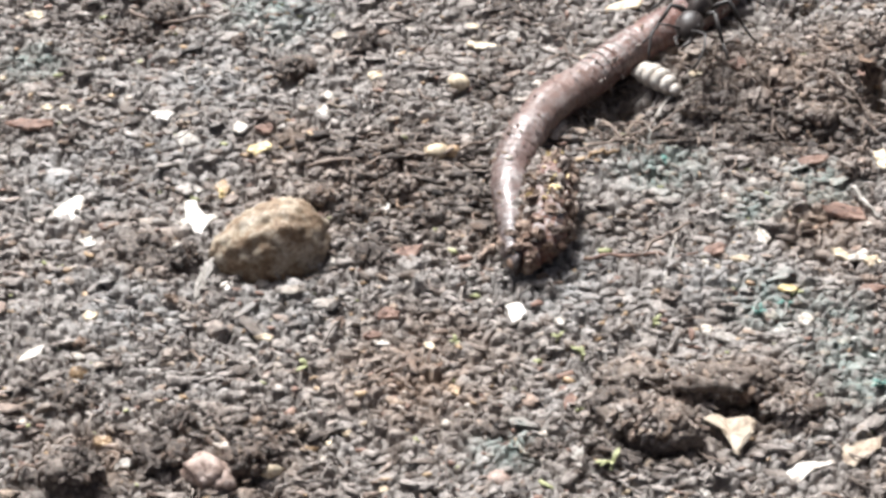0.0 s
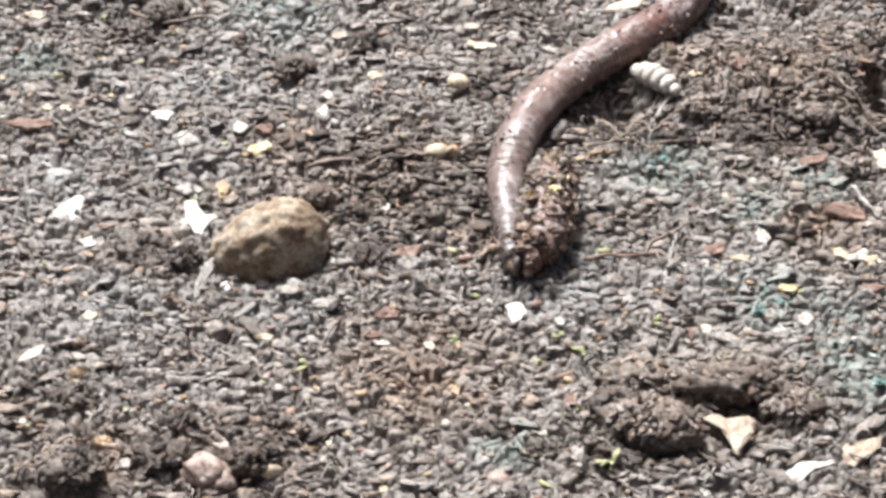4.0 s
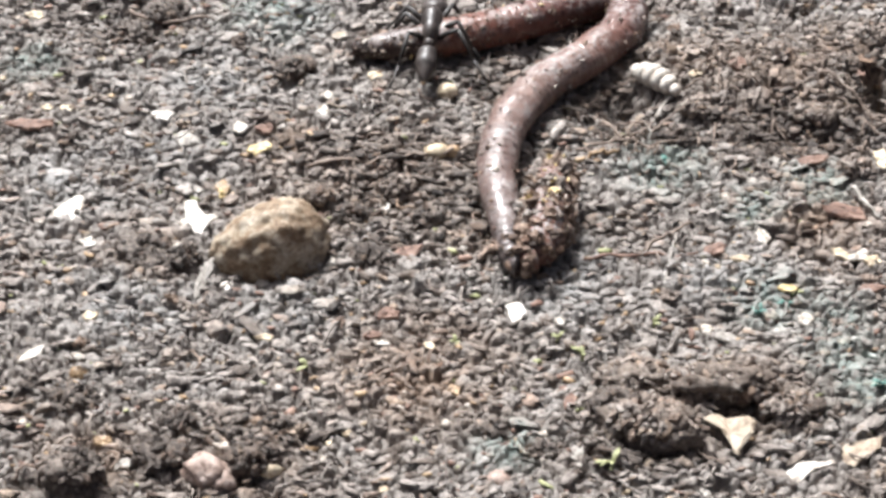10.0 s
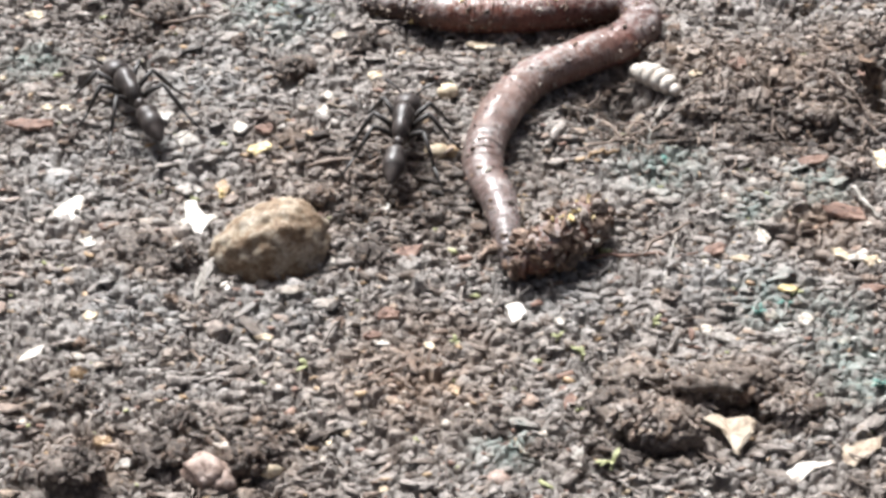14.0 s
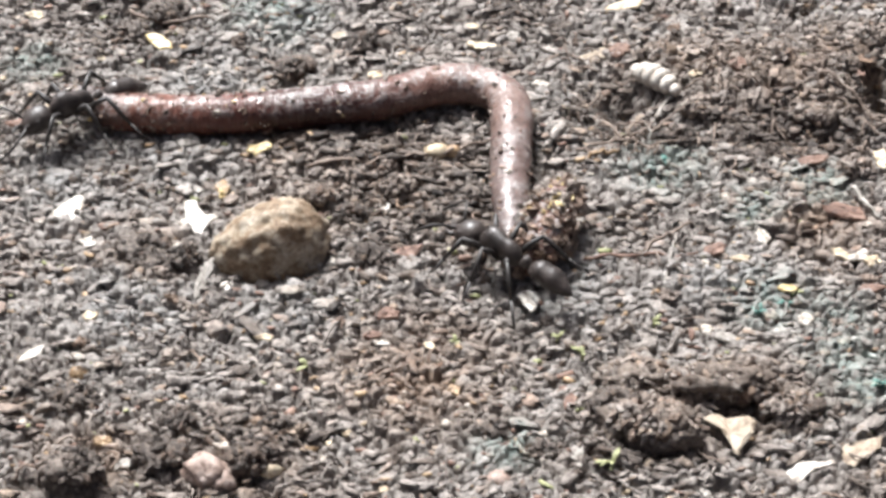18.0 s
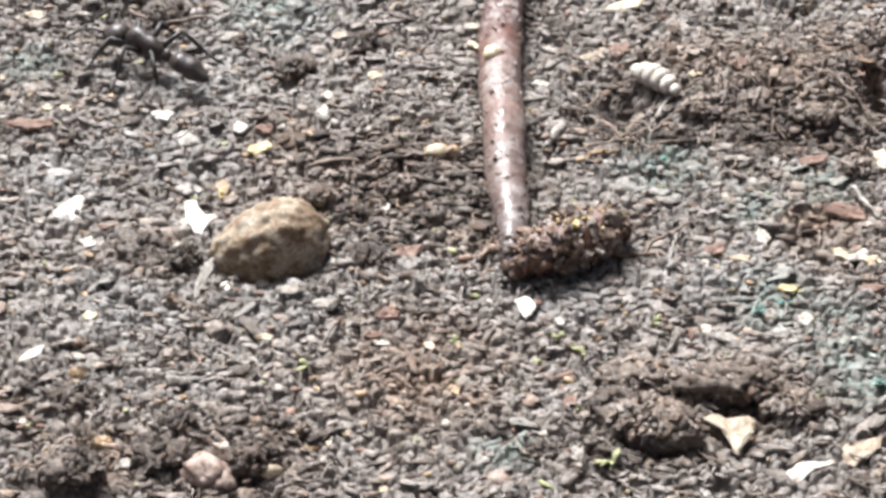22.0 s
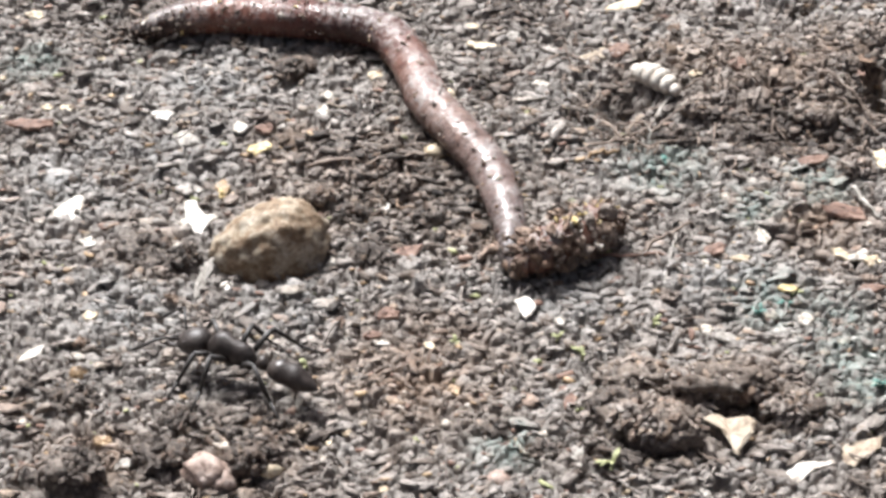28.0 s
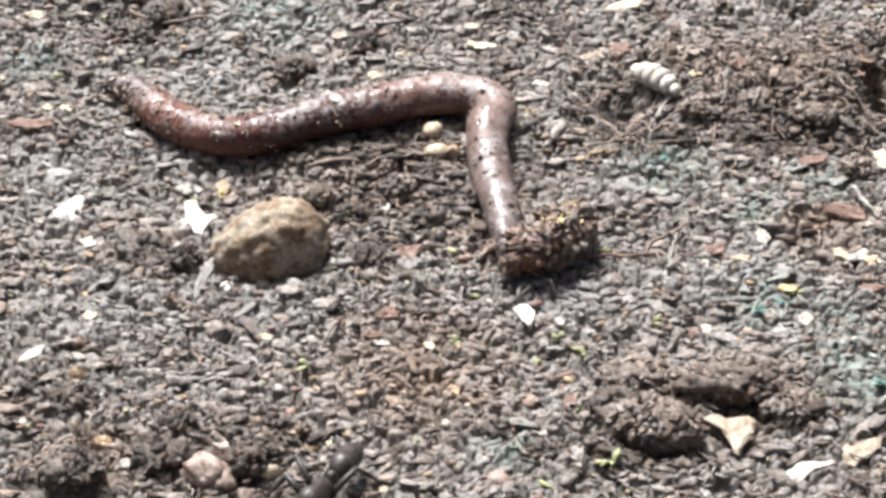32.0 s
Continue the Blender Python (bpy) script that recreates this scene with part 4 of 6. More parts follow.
chip("tiny cream grain fragment on the soil", 13.05, -27.63, 1.05, 0.55, 16, CREAM, seed=143, name='fragment', category='fragment', group='small fragments on the soil', corners=5, thick=0.25)
chip("small pale grey flake on the soil", 18.66, -27.63, 1.21, 0.82, -37, STRAW, seed=144, name='fragment', category='fragment', group='small fragments on the soil', corners=5, thick=0.25)
chip("small pale grey flake on the soil", 6.19, -14.74, 0.93, 0.42, 0, STRAW, seed=145, name='fragment', category='fragment', group='small fragments on the soil', corners=5, thick=0.25)
chip("tiny orange-brown fragment on the soil", 11.88, -10.68, 0.69, 0.42, 37, OCHRE, seed=146, name='fragment', category='fragment', group='small fragments on the soil', corners=5, thick=0.25)
chip("tiny cream grain fragment on the soil", -1.03, -11.63, 1.29, 0.97, -16, CREAM, seed=147, name='fragment', category='fragment', group='small fragments on the soil', corners=5, thick=0.25)
chip("tiny white shell fragment on the soil", -10.64, -2.48, 0.71, 0.37, 21, WHITE, seed=148, name='fragment', category='fragment', group='small fragments on the soil', corners=5, thick=0.25)
chip("small pale grey flake on the soil", -34.95, 7.97, 0.75, 0.51, -32, STRAW, seed=149, name='fragment', category='fragment', group='small fragments on the soil', corners=5, thick=0.25)
chip("tiny white shell fragment on the soil", -36.60, 13.36, 0.67, 0.3, 5, WHITE, seed=150, name='fragment', category='fragment', group='small fragments on the soil', corners=5, thick=0.25)
chip("small pale grey flake on the soil", -13.59, 16.40, 1.06, 0.64, 42, STRAW, seed=151, name='fragment', category='fragment', group='small fragments on the soil', corners=5, thick=0.25)
chip("small pale grey flake on the soil", -20.12, 7.97, 1.12, 0.85, -11, STRAW, seed=152, name='fragment', category='fragment', group='small fragments on the soil', corners=5, thick=0.25)
chip("small pale grey flake on the soil", -22.03, 14.34, 1.91, 1.0, 26, STRAW, seed=153, name='fragment', category='fragment', group='small fragments on the soil', corners=5, thick=0.25)
chip("small pale grey flake on the soil", -7.28, -10.44, 0.86, 0.59, -27, STRAW, seed=154, name='fragment', category='fragment', group='small fragments on the soil', corners=5, thick=0.25)
chip("small pale grey flake on the soil", 25.38, 8.75, 1.87, 0.84, 10, STRAW, seed=155, name='fragment', category='fragment', group='small fragments on the soil', corners=5, thick=0.25)

def fibres(name, label, material, count, seed, box, thick):
    """A loose scatter of short curled root fibres in a stretch of soil (mm)."""
    rng = np.random.default_rng(seed)
    vs, fs, n = [], [], 0
    for _ in range(count):
        x, y, a = rng.uniform(box[0], box[1]), rng.uniform(box[2], box[3]), rng.uniform(0, 2 * math.pi)
        curl, step = rng.normal(0, 0.4), rng.uniform(0.15, 0.55)
        pts = []
        for k in range(6):
            pts.append([x, y, 0.0])
            x, y, a = x + step * math.cos(a), y + step * math.sin(a), a + curl + rng.normal(0, 0.3)
        p = np.array(pts)
        p[:, 2] = relief(p[:, 0], p[:, 1]) * 0.4 + height(p[:, 0], p[:, 1]) * 0.6 + np.array([0.15, 0.4, 0.5, 0.5, 0.4, 0.15]) + rng.uniform(0, 0.2)
        v, f = tube(p, [thick * rng.uniform(0.7, 1.3)] * 6, 5)
        vs += v
        fs += [tuple(i + n for i in q) for q in f]
        n += len(v)
    return tagged(new(name, mesh_from(name, vs, fs, material)), label, "fibre", kind="stuff")


fibres("root_fibres", "short curled grey-brown root fibres on the soil", CRUMB, 700, 41, (-42, 42, -32, 42), 0.10)
fibres("mound_fibres", "tangled tan root fibres on the soil mound", ROOT, 170, 42, (10, 40, 12, 30), 0.10)

def loose_crumbs(count, seed):
    """The largest crumbs, each a piece of its own on the ground."""
    rng = np.random.default_rng(seed)
    shapes = [mesh_from("crumb", *lump(3, (1.0, rng.uniform(0.6, 0.95), rng.uniform(0.45, 0.75)), 90 + k, 0.9, 1.1), CRUMB, False) for k in range(14)]
    places = spread(count, 0.4, 0.85, seed)
    for x, y, r in places:
        q = float(r)
        z = float(relief(np.array([x]), np.array([y]))[0])
        part("crumb", shapes[int(rng.integers(14))], ground, at=pose(x * MM, y * MM, (z + 0.15 * q) * MM, rng.uniform(-25, 25), rng.uniform(-25, 25), rng.uniform(0, 360)) @ Matrix.Diagonal((q, q, q, 1)))


loose_crumbs(300, 71)

# ---- loose crumbs and grains, kept off what lies on the soil ----
heap("soil_crumbs", "loose grey-brown soil crumbs strewn over the ground", CRUMB, spread(3800, 0.16, 0.46, 11, 0.1), 2, 21, (0.25, 0.5))
heap("flat_soil_flakes", "flat grey-brown flakes of crusted soil", CRUMB, spread(1900, 0.25, 0.75, 17, 0.4), 2, 27, (0.22, 0.45))
heap("fine_soil_grains", "fine grey-brown soil grains between the crumbs", CRUMB, spread(6000, 0.09, 0.24, 12, 0.6), 1, 22)
heap("pale_sand_grains", "small white and cream sand grains on the soil", WHITE, spread(420, 0.08, 0.28, 13, 0.3), 1, 23, (0.4, 0.8), "sand")
heap("ochre_sand_grains", "small ochre and orange grains on the soil", OCHRE, spread(950, 0.09, 0.32, 14, 0.0), 1, 24, (0.4, 0.8), "sand")
heap("rust_debris", "tiny rust-brown plant bits on the soil", RUST, spread(1600, 0.10, 0.36, 15, 0.0), 1, 25, (0.25, 0.6), "debris")
heap("moss_bits", "tiny olive-green moss bits on the soil", MOSS, spread(380, 0.10, 0.30, 19, -0.2), 1, 29, (0.3, 0.7), "moss")
heap("dark_soil_crumbs", "dark soil crumbs scattered in random clumps over the ground", CLOD, spread(2200, 0.15, 0.45, 16, -0.2), 2, 26)

def shade_places(seed):
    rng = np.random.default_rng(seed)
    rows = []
    for x, y, rx, ry, count in HOLLOW_SHADE:
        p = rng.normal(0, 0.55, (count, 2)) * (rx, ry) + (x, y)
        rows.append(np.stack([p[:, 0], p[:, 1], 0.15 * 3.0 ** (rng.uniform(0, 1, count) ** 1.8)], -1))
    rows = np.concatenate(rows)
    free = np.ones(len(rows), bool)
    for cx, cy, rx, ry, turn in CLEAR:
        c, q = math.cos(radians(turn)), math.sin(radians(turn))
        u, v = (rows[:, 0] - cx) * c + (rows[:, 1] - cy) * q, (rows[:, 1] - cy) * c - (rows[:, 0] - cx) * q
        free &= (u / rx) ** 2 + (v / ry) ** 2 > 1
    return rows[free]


# these dark crumbs put the shade of the hollows into the soil's colour
heap("wet_soil_crumbs", "dark brown soil crumbs put in for the shade of hollows", CLOD_AND_SHADE, shade_places(18), 2, 28)

# ---- the earthworm: rings that slide along its bent line ----
LINES = []


def bend(t, head, line):
    """The worm's line at t seconds: its soil-caked end from the tip to the fold, then its body (x, y in mm)."""
    LINES.append((t, head, line))


def curve_through(pts, steps=10):
    p = [Vector((x, y)) for x, y in pts]
    p = [p[0] * 2 - p[1]] + p + [p[-1] * 2 - p[-2]]
    out = []
    for i in range(1, len(p) - 2):
        a, b, c, d = p[i - 1:i + 3]
        for k in range(steps):
            s = k / steps
            out.append(0.5 * (2 * b + (c - a) * s + (2 * a - 5 * b + 4 * c - d) * s * s + (3 * b - a - 3 * c + d) * s ** 3))
    out.append(p[-2])
    return np.array([(v.x, v.y) for v in out])


def along(head, line, f_head, f_body):
    """Points and directions along the whole worm: fractions of its caked end, then of its body."""
    c = curve_through(head + line)
    s = np.concatenate([[0], np.cumsum(np.linalg.norm(np.diff(c, axis=0), axis=1))])
    fold = s[len(head) * 10]
    f = np.concatenate([np.asarray(f_head) * fold, fold + np.asarray(f_body) * (s[-1] - fold)])
    at = lambda q: np.stack([np.interp(q, s, c[:, 0]), np.interp(q, s, c[:, 1])], -1)
    d = at(np.minimum(f + 0.7, s[-1])) - at(np.maximum(f - 0.7, 0))
    return at(f), d / np.linalg.norm(d, axis=1)[:, None]


CAKED, BODY = 11, 86


def ring_radius(i):
    if i < CAKED:
        return float(np.interp(i, [0, 2, 6, 9, CAKED], [1.5, 1.95, 1.98, 1.45, 0.9]))
    return float(np.interp((i - CAKED) / (BODY - 1), [0, 0.03, 0.07, 0.12, 0.25, 0.6, 0.88, 0.95, 1.0], [0.95, 1.1, 1.3, 1.5, 1.78, 1.85, 1.78, 1.55, 0.95]))


def ring_colour(i):
    u = max(0.0, (i - CAKED) / (BODY - 1))
    if i < CAKED:
        return (0.120, 0.062, 0.045, 0.2)
    stops = [(0.0, (0.056, 0.043, 0.041)), (0.10, (0.094, 0.067, 0.060)), (0.35, (0.138, 0.091, 0.076)), (0.46, (0.128, 0.072, 0.057)), (0.55, (0.086, 0.041, 0.033)), (0.63, (0.044, 0.019, 0.016)), (0.69, (0.044, 0.018, 0.014)), (0.75, (0.086, 0.034, 0.026)), (0.88, (0.125, 0.053, 0.036)), (0.93, (0.044, 0.024, 0.019)), (1.0, (0.024, 0.014, 0.011))]
    return tuple(float(np.interp(u, [s for s, _ in stops], [c[k] for _, c in stops])) for k in range(3)) + (float(np.interp(u, [0, 0.3, 0.55, 0.65, 0.95, 1], [1.0, 0.62, 0.48, 0.44, 0.45, 0.3])),)


def worm_thing():
    worm = new("earthworm")
    worm.matrix_basis = pose(0.0057, -0.0010, 0.0)
    tagged(worm, "live reddish-brown earthworm, one end caked in soil", "earthworm")
    rng = np.random.default_rng(3)
    rings = []
    for i in range(CAKED + BODY):
        r = ring_radius(i)
        half = 0.8 if i < CAKED - 1 else 0.54
        u = (i - CAKED) / BODY
        dip = float(np.interp(u, [0.0, 0.4, 0.65, 1.0], [0.014, 0.016, 0.024, 0.03]))
        swell = lambda q: float(np.interp(i + q * half / 0.75, [i - 1, i, i + 1], [ring_radius(max(i - 1, 0)), r, ring_radius(min(i + 1, CAKED + BODY - 1))]))
        prof = [(q * half, swell(q) * (1 - dip * k), 0) for q, k in ((-1, 1.6), (-0.7, 0.5), (-0.35, 0.08), (0, 0), (0.35, 0.08), (0.7, 0.5), (1, 1.6))]
        if i == CAKED + BODY - 1:
            prof += [(half * 1.6, r * 0.5, 0), (half * 1.9, r * 0.1, 0)]
        if i == 0:
            prof = [(-half * 1.9, r * 0.1, 0), (-half * 1.6, r * 0.5, 0)] + prof
        sides = 22
        v, f = lathe(prof, 1.0, 0.94, sides, i in (0, CAKED + BODY - 1) or abs(i - CAKED) < 5)
        # creases and bulges that run on from ring to ring
        low = 0.10 if u < 0.55 else 0.06
        for k, (x, y, z) in enumerate(v):
            w = 2 * math.pi * (k % sides) / sides
            at = Vector((i * 0.74 + x / MM, 1.7 * math.cos(w), 1.7 * math.sin(w)))
            g = 1 + low * noise.noise(at * 0.33) + 0.055 * noise.noise(at * 0.95 + Vector((3, 7, 1))) + 0.03 * noise.noise(at * 2.3)
            v[k] = (x, y * g, z * g)
        me = mesh_from("segment", v, f, WORM)
        spot = me.attributes.new("along", "FLOAT_VECTOR", "POINT")
        spot.data.foreach_set("vector", np.array([(i * 0.74 * MM + x, y, z) for x, y, z in v]).ravel())
        ring = part("segment", me, worm)
        ring.color = ring_colour(i)
        rings.append(ring)
        # soil that sticks to the skin
        many = 34 if i < CAKED else int(rng.choice([0, 2, 5, 8, 14], p=[0.15, 0.25, 0.25, 0.2, 0.15]) * (1 if u < 0.5 else 1.7 if u < 0.8 else 3) + (0 if u < 0.8 else 4))
        if i in (CAKED, CAKED + 1, CAKED + 2):
            many = 12
        bits = {0: [], 1: [], 2: [], 3: []}
        for _ in range(many):
            a = rng.uniform(-0.35, 1.35) * math.pi
            size = 0.16 * 4.0 ** (rng.uniform() ** 1.4) if i < CAKED else rng.uniform(0.12, 0.4) if i < CAKED + 3 else 0.06 * 4.6 ** (rng.uniform() ** 1.8)
            v, f = BALLS[2 if i < CAKED else 1]
            v = v * (1 + (1.0 if i < CAKED else 0.5) * rng.uniform(-0.5, 0.5, (len(v), 1))) * size * np.array([1.4, 0.9, 0.6])
            v = v @ quat_matrix(rng.normal(size=4)).T + np.array([rng.uniform(-0.5, 0.5), math.cos(a) * r * 1.0, math.sin(a) * r * 0.96])
            kind = int(rng.choice([0, 1, 2, 3], p=[0.42, 0.13, 0.07, 0.38])) if i < CAKED - 3 else 0 if i < CAKED + 3 else int(rng.choice([0, 1, 2, 3], p=[0.45, 0.10, 0.03, 0.42]))
            if kind in (1, 2) and i < CAKED:
                v = (v - v.mean(0)) * 0.6 + v.mean(0) * 1.10
            bits[kind].append((v * MM, f))
        for kind, (word, mat, note) in enumerate((("soil_coat", CAKE, "dark soil crumbs stuck to the skin"), ("sand_dust", WHITE, "pale sand grains stuck to the skin"), ("straw_flake", YELLOW, "yellowish flake stuck to the skin"), ("grey_crumb", CRUMB, "grey-brown soil crumbs stuck to the skin"))):
            if bits[kind]:
                vs, fs, n = [], [], 0
                for v, f in bits[kind]:
                    vs.append(v), fs.append(f + n)
                    n += len(v)
                part(word, mesh_from(word, np.concatenate(vs), np.concatenate(fs), mat, False), ring, note)["kind"] = "stuff"
    return worm, rings


worm, worm_rings = worm_thing()


def worm_crawl():
    tracks = [[] for _ in worm_rings]
    inverse = worm.matrix_basis.inverted()
    f_head = (np.arange(CAKED) + 0.3) / CAKED
    f_body = np.linspace(0.0, 1.0, BODY)
    for t, head, line in LINES:
        for i, (p, d) in enumerate(zip(*along(head, line, f_head, f_body))):
            z = float(height(p[0], p[1])) + 0.25 + ring_radius(i) * 0.9
            a = Vector((d[0], d[1], 0.0))
            b = Vector((-d[1], d[0], 0.0))
            m = Matrix((a, b, Vector((0, 0, 1)))).transposed().to_4x4()
            m.translation = Vector((p[0] * MM, p[1] * MM, z * MM))
            tracks[i].append((t, inverse @ m))
    for ring, rows in zip(worm_rings, tracks):
        walk(ring, rows)


# ---- the ants ----


def ant_thing():
    """A long-legged black ant, 12 mm long, head towards +x, feet at z = 0."""
    ant = new("ant")
    tagged(ant, "large matt black ant hurrying over the soil", "ant", "ants round the earthworm")
    head = part("head", mesh_from("head", *lathe([(3.0, 0.35, 2.45), (3.2, 0.9, 2.5), (3.7, 1.22, 2.5), (4.4, 1.27, 2.4), (5.0, 1.06, 2.25), (5.5, 0.65, 2.1), (5.65, 0.2, 2.05)], 0.94, 0.86), ANT), ant)
    for s in (-1, 1):
        part("mandible", mesh_from("mandible", *tube([(5.35, s * 0.5, 2.0), (6.0, s * 0.62, 1.85), (6.5, s * 0.3, 1.75), (6.6, s * 0.08, 1.72)], [0.22, 0.2, 0.13, 0.05], 7), ANT), head)
        part("eye", mesh_from("eye", *[(lambda v, f: (v * np.array([0.26, 0.14, 0.24]) * MM + np.array([4.6, s * 0.92, 2.72]) * MM, f))(*BALLS[2])][0], ANT), head)
        part("antenna", mesh_from("antenna", *tube([(5.2, s * 0.4, 2.5), (5.9, s * 1.3, 3.1), (6.4, s * 2.1, 3.3), (7.3, s * 2.35, 2.6), (8.2, s * 2.2, 1.8), (8.9, s * 1.95, 1.2)], [0.12, 0.10, 0.11, 0.12, 0.13, 0.09], 6), LIMB), head)
    part("thorax", mesh_from("thorax", *lathe([(3.1, 0.3, 2.5), (2.8, 0.68, 2.6), (2.2, 1.12, 2.8), (1.5, 1.14, 2.85), (0.8, 0.9, 2.7), (0.1, 0.92, 2.65), (-0.5, 0.82, 2.5), (-0.85, 0.5, 2.3), (-1.05, 0.25, 2.2)], 0.84, 1.16), ANT), ant)
    part("petiole", mesh_from("petiole", *lathe([(-0.9, 0.22, 2.2), (-1.2, 0.45, 2.35), (-1.5, 0.62, 2.55), (-1.8, 0.5, 2.45), (-2.1, 0.22, 2.2)], 0.8, 1.0, 14), ANT), ant)
    part("gaster", mesh_from("gaster", *lathe([(-1.95, 0.25, 2.2), (-2.2, 0.7, 2.25), (-2.8, 1.02, 2.35), (-3.35, 1.12, 2.35), (-3.45, 1.03, 2.33), (-4.2, 1.15, 2.25), (-4.75, 1.04, 2.12), (-4.83, 0.96, 2.1), (-5.4, 0.7, 1.95), (-5.9, 0.36, 1.8), (-6.2, 0.05, 1.75)], 0.85, 0.88, 20), ANT), ant)
    for s in (-1, 1):
        for root, knee, ankle, foot in (((2.1, 0.55, 2.1), (3.3, 2.0, 3.4), (4.4, 3.0, 1.3), (5.1, 3.8, 0.08)),
                                        ((1.0, 0.55, 2.0), (1.1, 2.4, 3.6), (0.9, 3.8, 1.3), (0.8, 4.9, 0.08)),
                                        ((0.0, 0.55, 2.0), (-1.5, 2.2, 3.8), (-3.0, 3.3, 1.5), (-4.3, 4.3, 0.08))):
            rel = lambda q: ((q[0] - root[0]), s * (q[1] - root[1]), q[2] - root[2])
            k, a, e = rel(knee), rel(ankle), rel(foot)
            mid = tuple(0.5 * c for c in k)
            leg = part("leg", mesh_from("leg", *tube([(0, 0, 0), (mid[0], mid[1], mid[2] + 0.15), k], [0.25, 0.25, 0.18], 7), LIMB), ant, at=pose(root[0] * MM, s * root[1] * MM, root[2] * MM))
            part("tibia", mesh_from("tibia", *tube([k, tuple(0.5 * (p + q) for p, q in zip(k, a)), a], [0.17, 0.20, 0.13], 7), LIMB), leg)
            low = tuple(0.4 * p + 0.6 * q for p, q in zip(a, e))
            part("tarsus", mesh_from("tarsus", *tube([a, (low[0], low[1], low[2] - 0.12), e], [0.13, 0.11, 0.07], 6), LIMB), leg)
    return ant


def stride(ant, stops):
    """Walk an ant through (t, x, y, lift, heading) stops in mm and degrees, its legs stepping in two tripods."""
    rows, turned = [], stops[0][4]
    dense = [stops[0]]
    for a, b in zip(stops, stops[1:]):
        delta = (b[4] - a[4] + 180) % 360 - 180
        n = max(1, int(abs(delta) // 70) + 1)
        for k in range(1, n + 1):
            s = k / n
            dense.append((a[0] + (b[0] - a[0]) * s, a[1] + (b[1] - a[1]) * s, a[2] + (b[2] - a[2]) * s, a[3] + (b[3] - a[3]) * s, turned + delta * s))
        turned += delta
    for t, x, y, lift, h in dense:
        rows.append((t, pose(x * MM, y * MM, (float(height(x, y)) + 0.45 + lift) * MM, 0, 0, h)))
    walk(ant, rows)
    times = [a[0] for a in dense]
    xs, ys = [a[1] for a in dense], [a[2] for a in dense]
    gone = np.concatenate([[0], np.cumsum(np.hypot(np.diff(xs), np.diff(ys)))])
    beats = []
    for t0, t1, g0, g1 in zip(times, times[1:], gone, gone[1:]):
        n = max(1, int((t1 - t0) / 0.101)) if g1 - g0 > 0.4 else 1
        beats += [t0 + (t1 - t0) * k / n for k in range(n)]
    beats.append(times[-1])
    for leg in ant.children:
        if leg.name.split(".")[0] != "leg":
            continue
        side = 1 if leg.location.y > 0 else -1
        middle = 0.0005 < leg.location.x < 0.0015
        phase = 0.0 if (side > 0) != middle else math.pi
        base = leg.matrix_basis.copy()
        steps = []
        for t in beats:
            w = float(np.interp(t, times, gone)) / 5.0 * 2 * math.pi + phase
            steps.append((t, base @ pose(0, 0, 0, side * 5 * max(0.0, math.cos(w)), 0, side * 15 * math.sin(w))))
        walk(leg, steps)


first_ant = ant_thing()
ants = [first_ant] + [copy_thing(first_ant, pose(0, 0.2, 0)) for _ in range(4)]

def slide(ob, stops):
    """Push a small thing over the soil through (t, x, y, lift, turn) stops in mm and degrees."""
    walk(ob, [(t, pose(x * MM, y * MM, (float(relief(np.array([x]), np.array([y]))[0]) * 0.4 + float(height(x, y)) * 0.6 + 0.5 + lift) * MM, 8, 4, turn)) for t, x, y, lift, turn in stops])


# ---- what moves ----


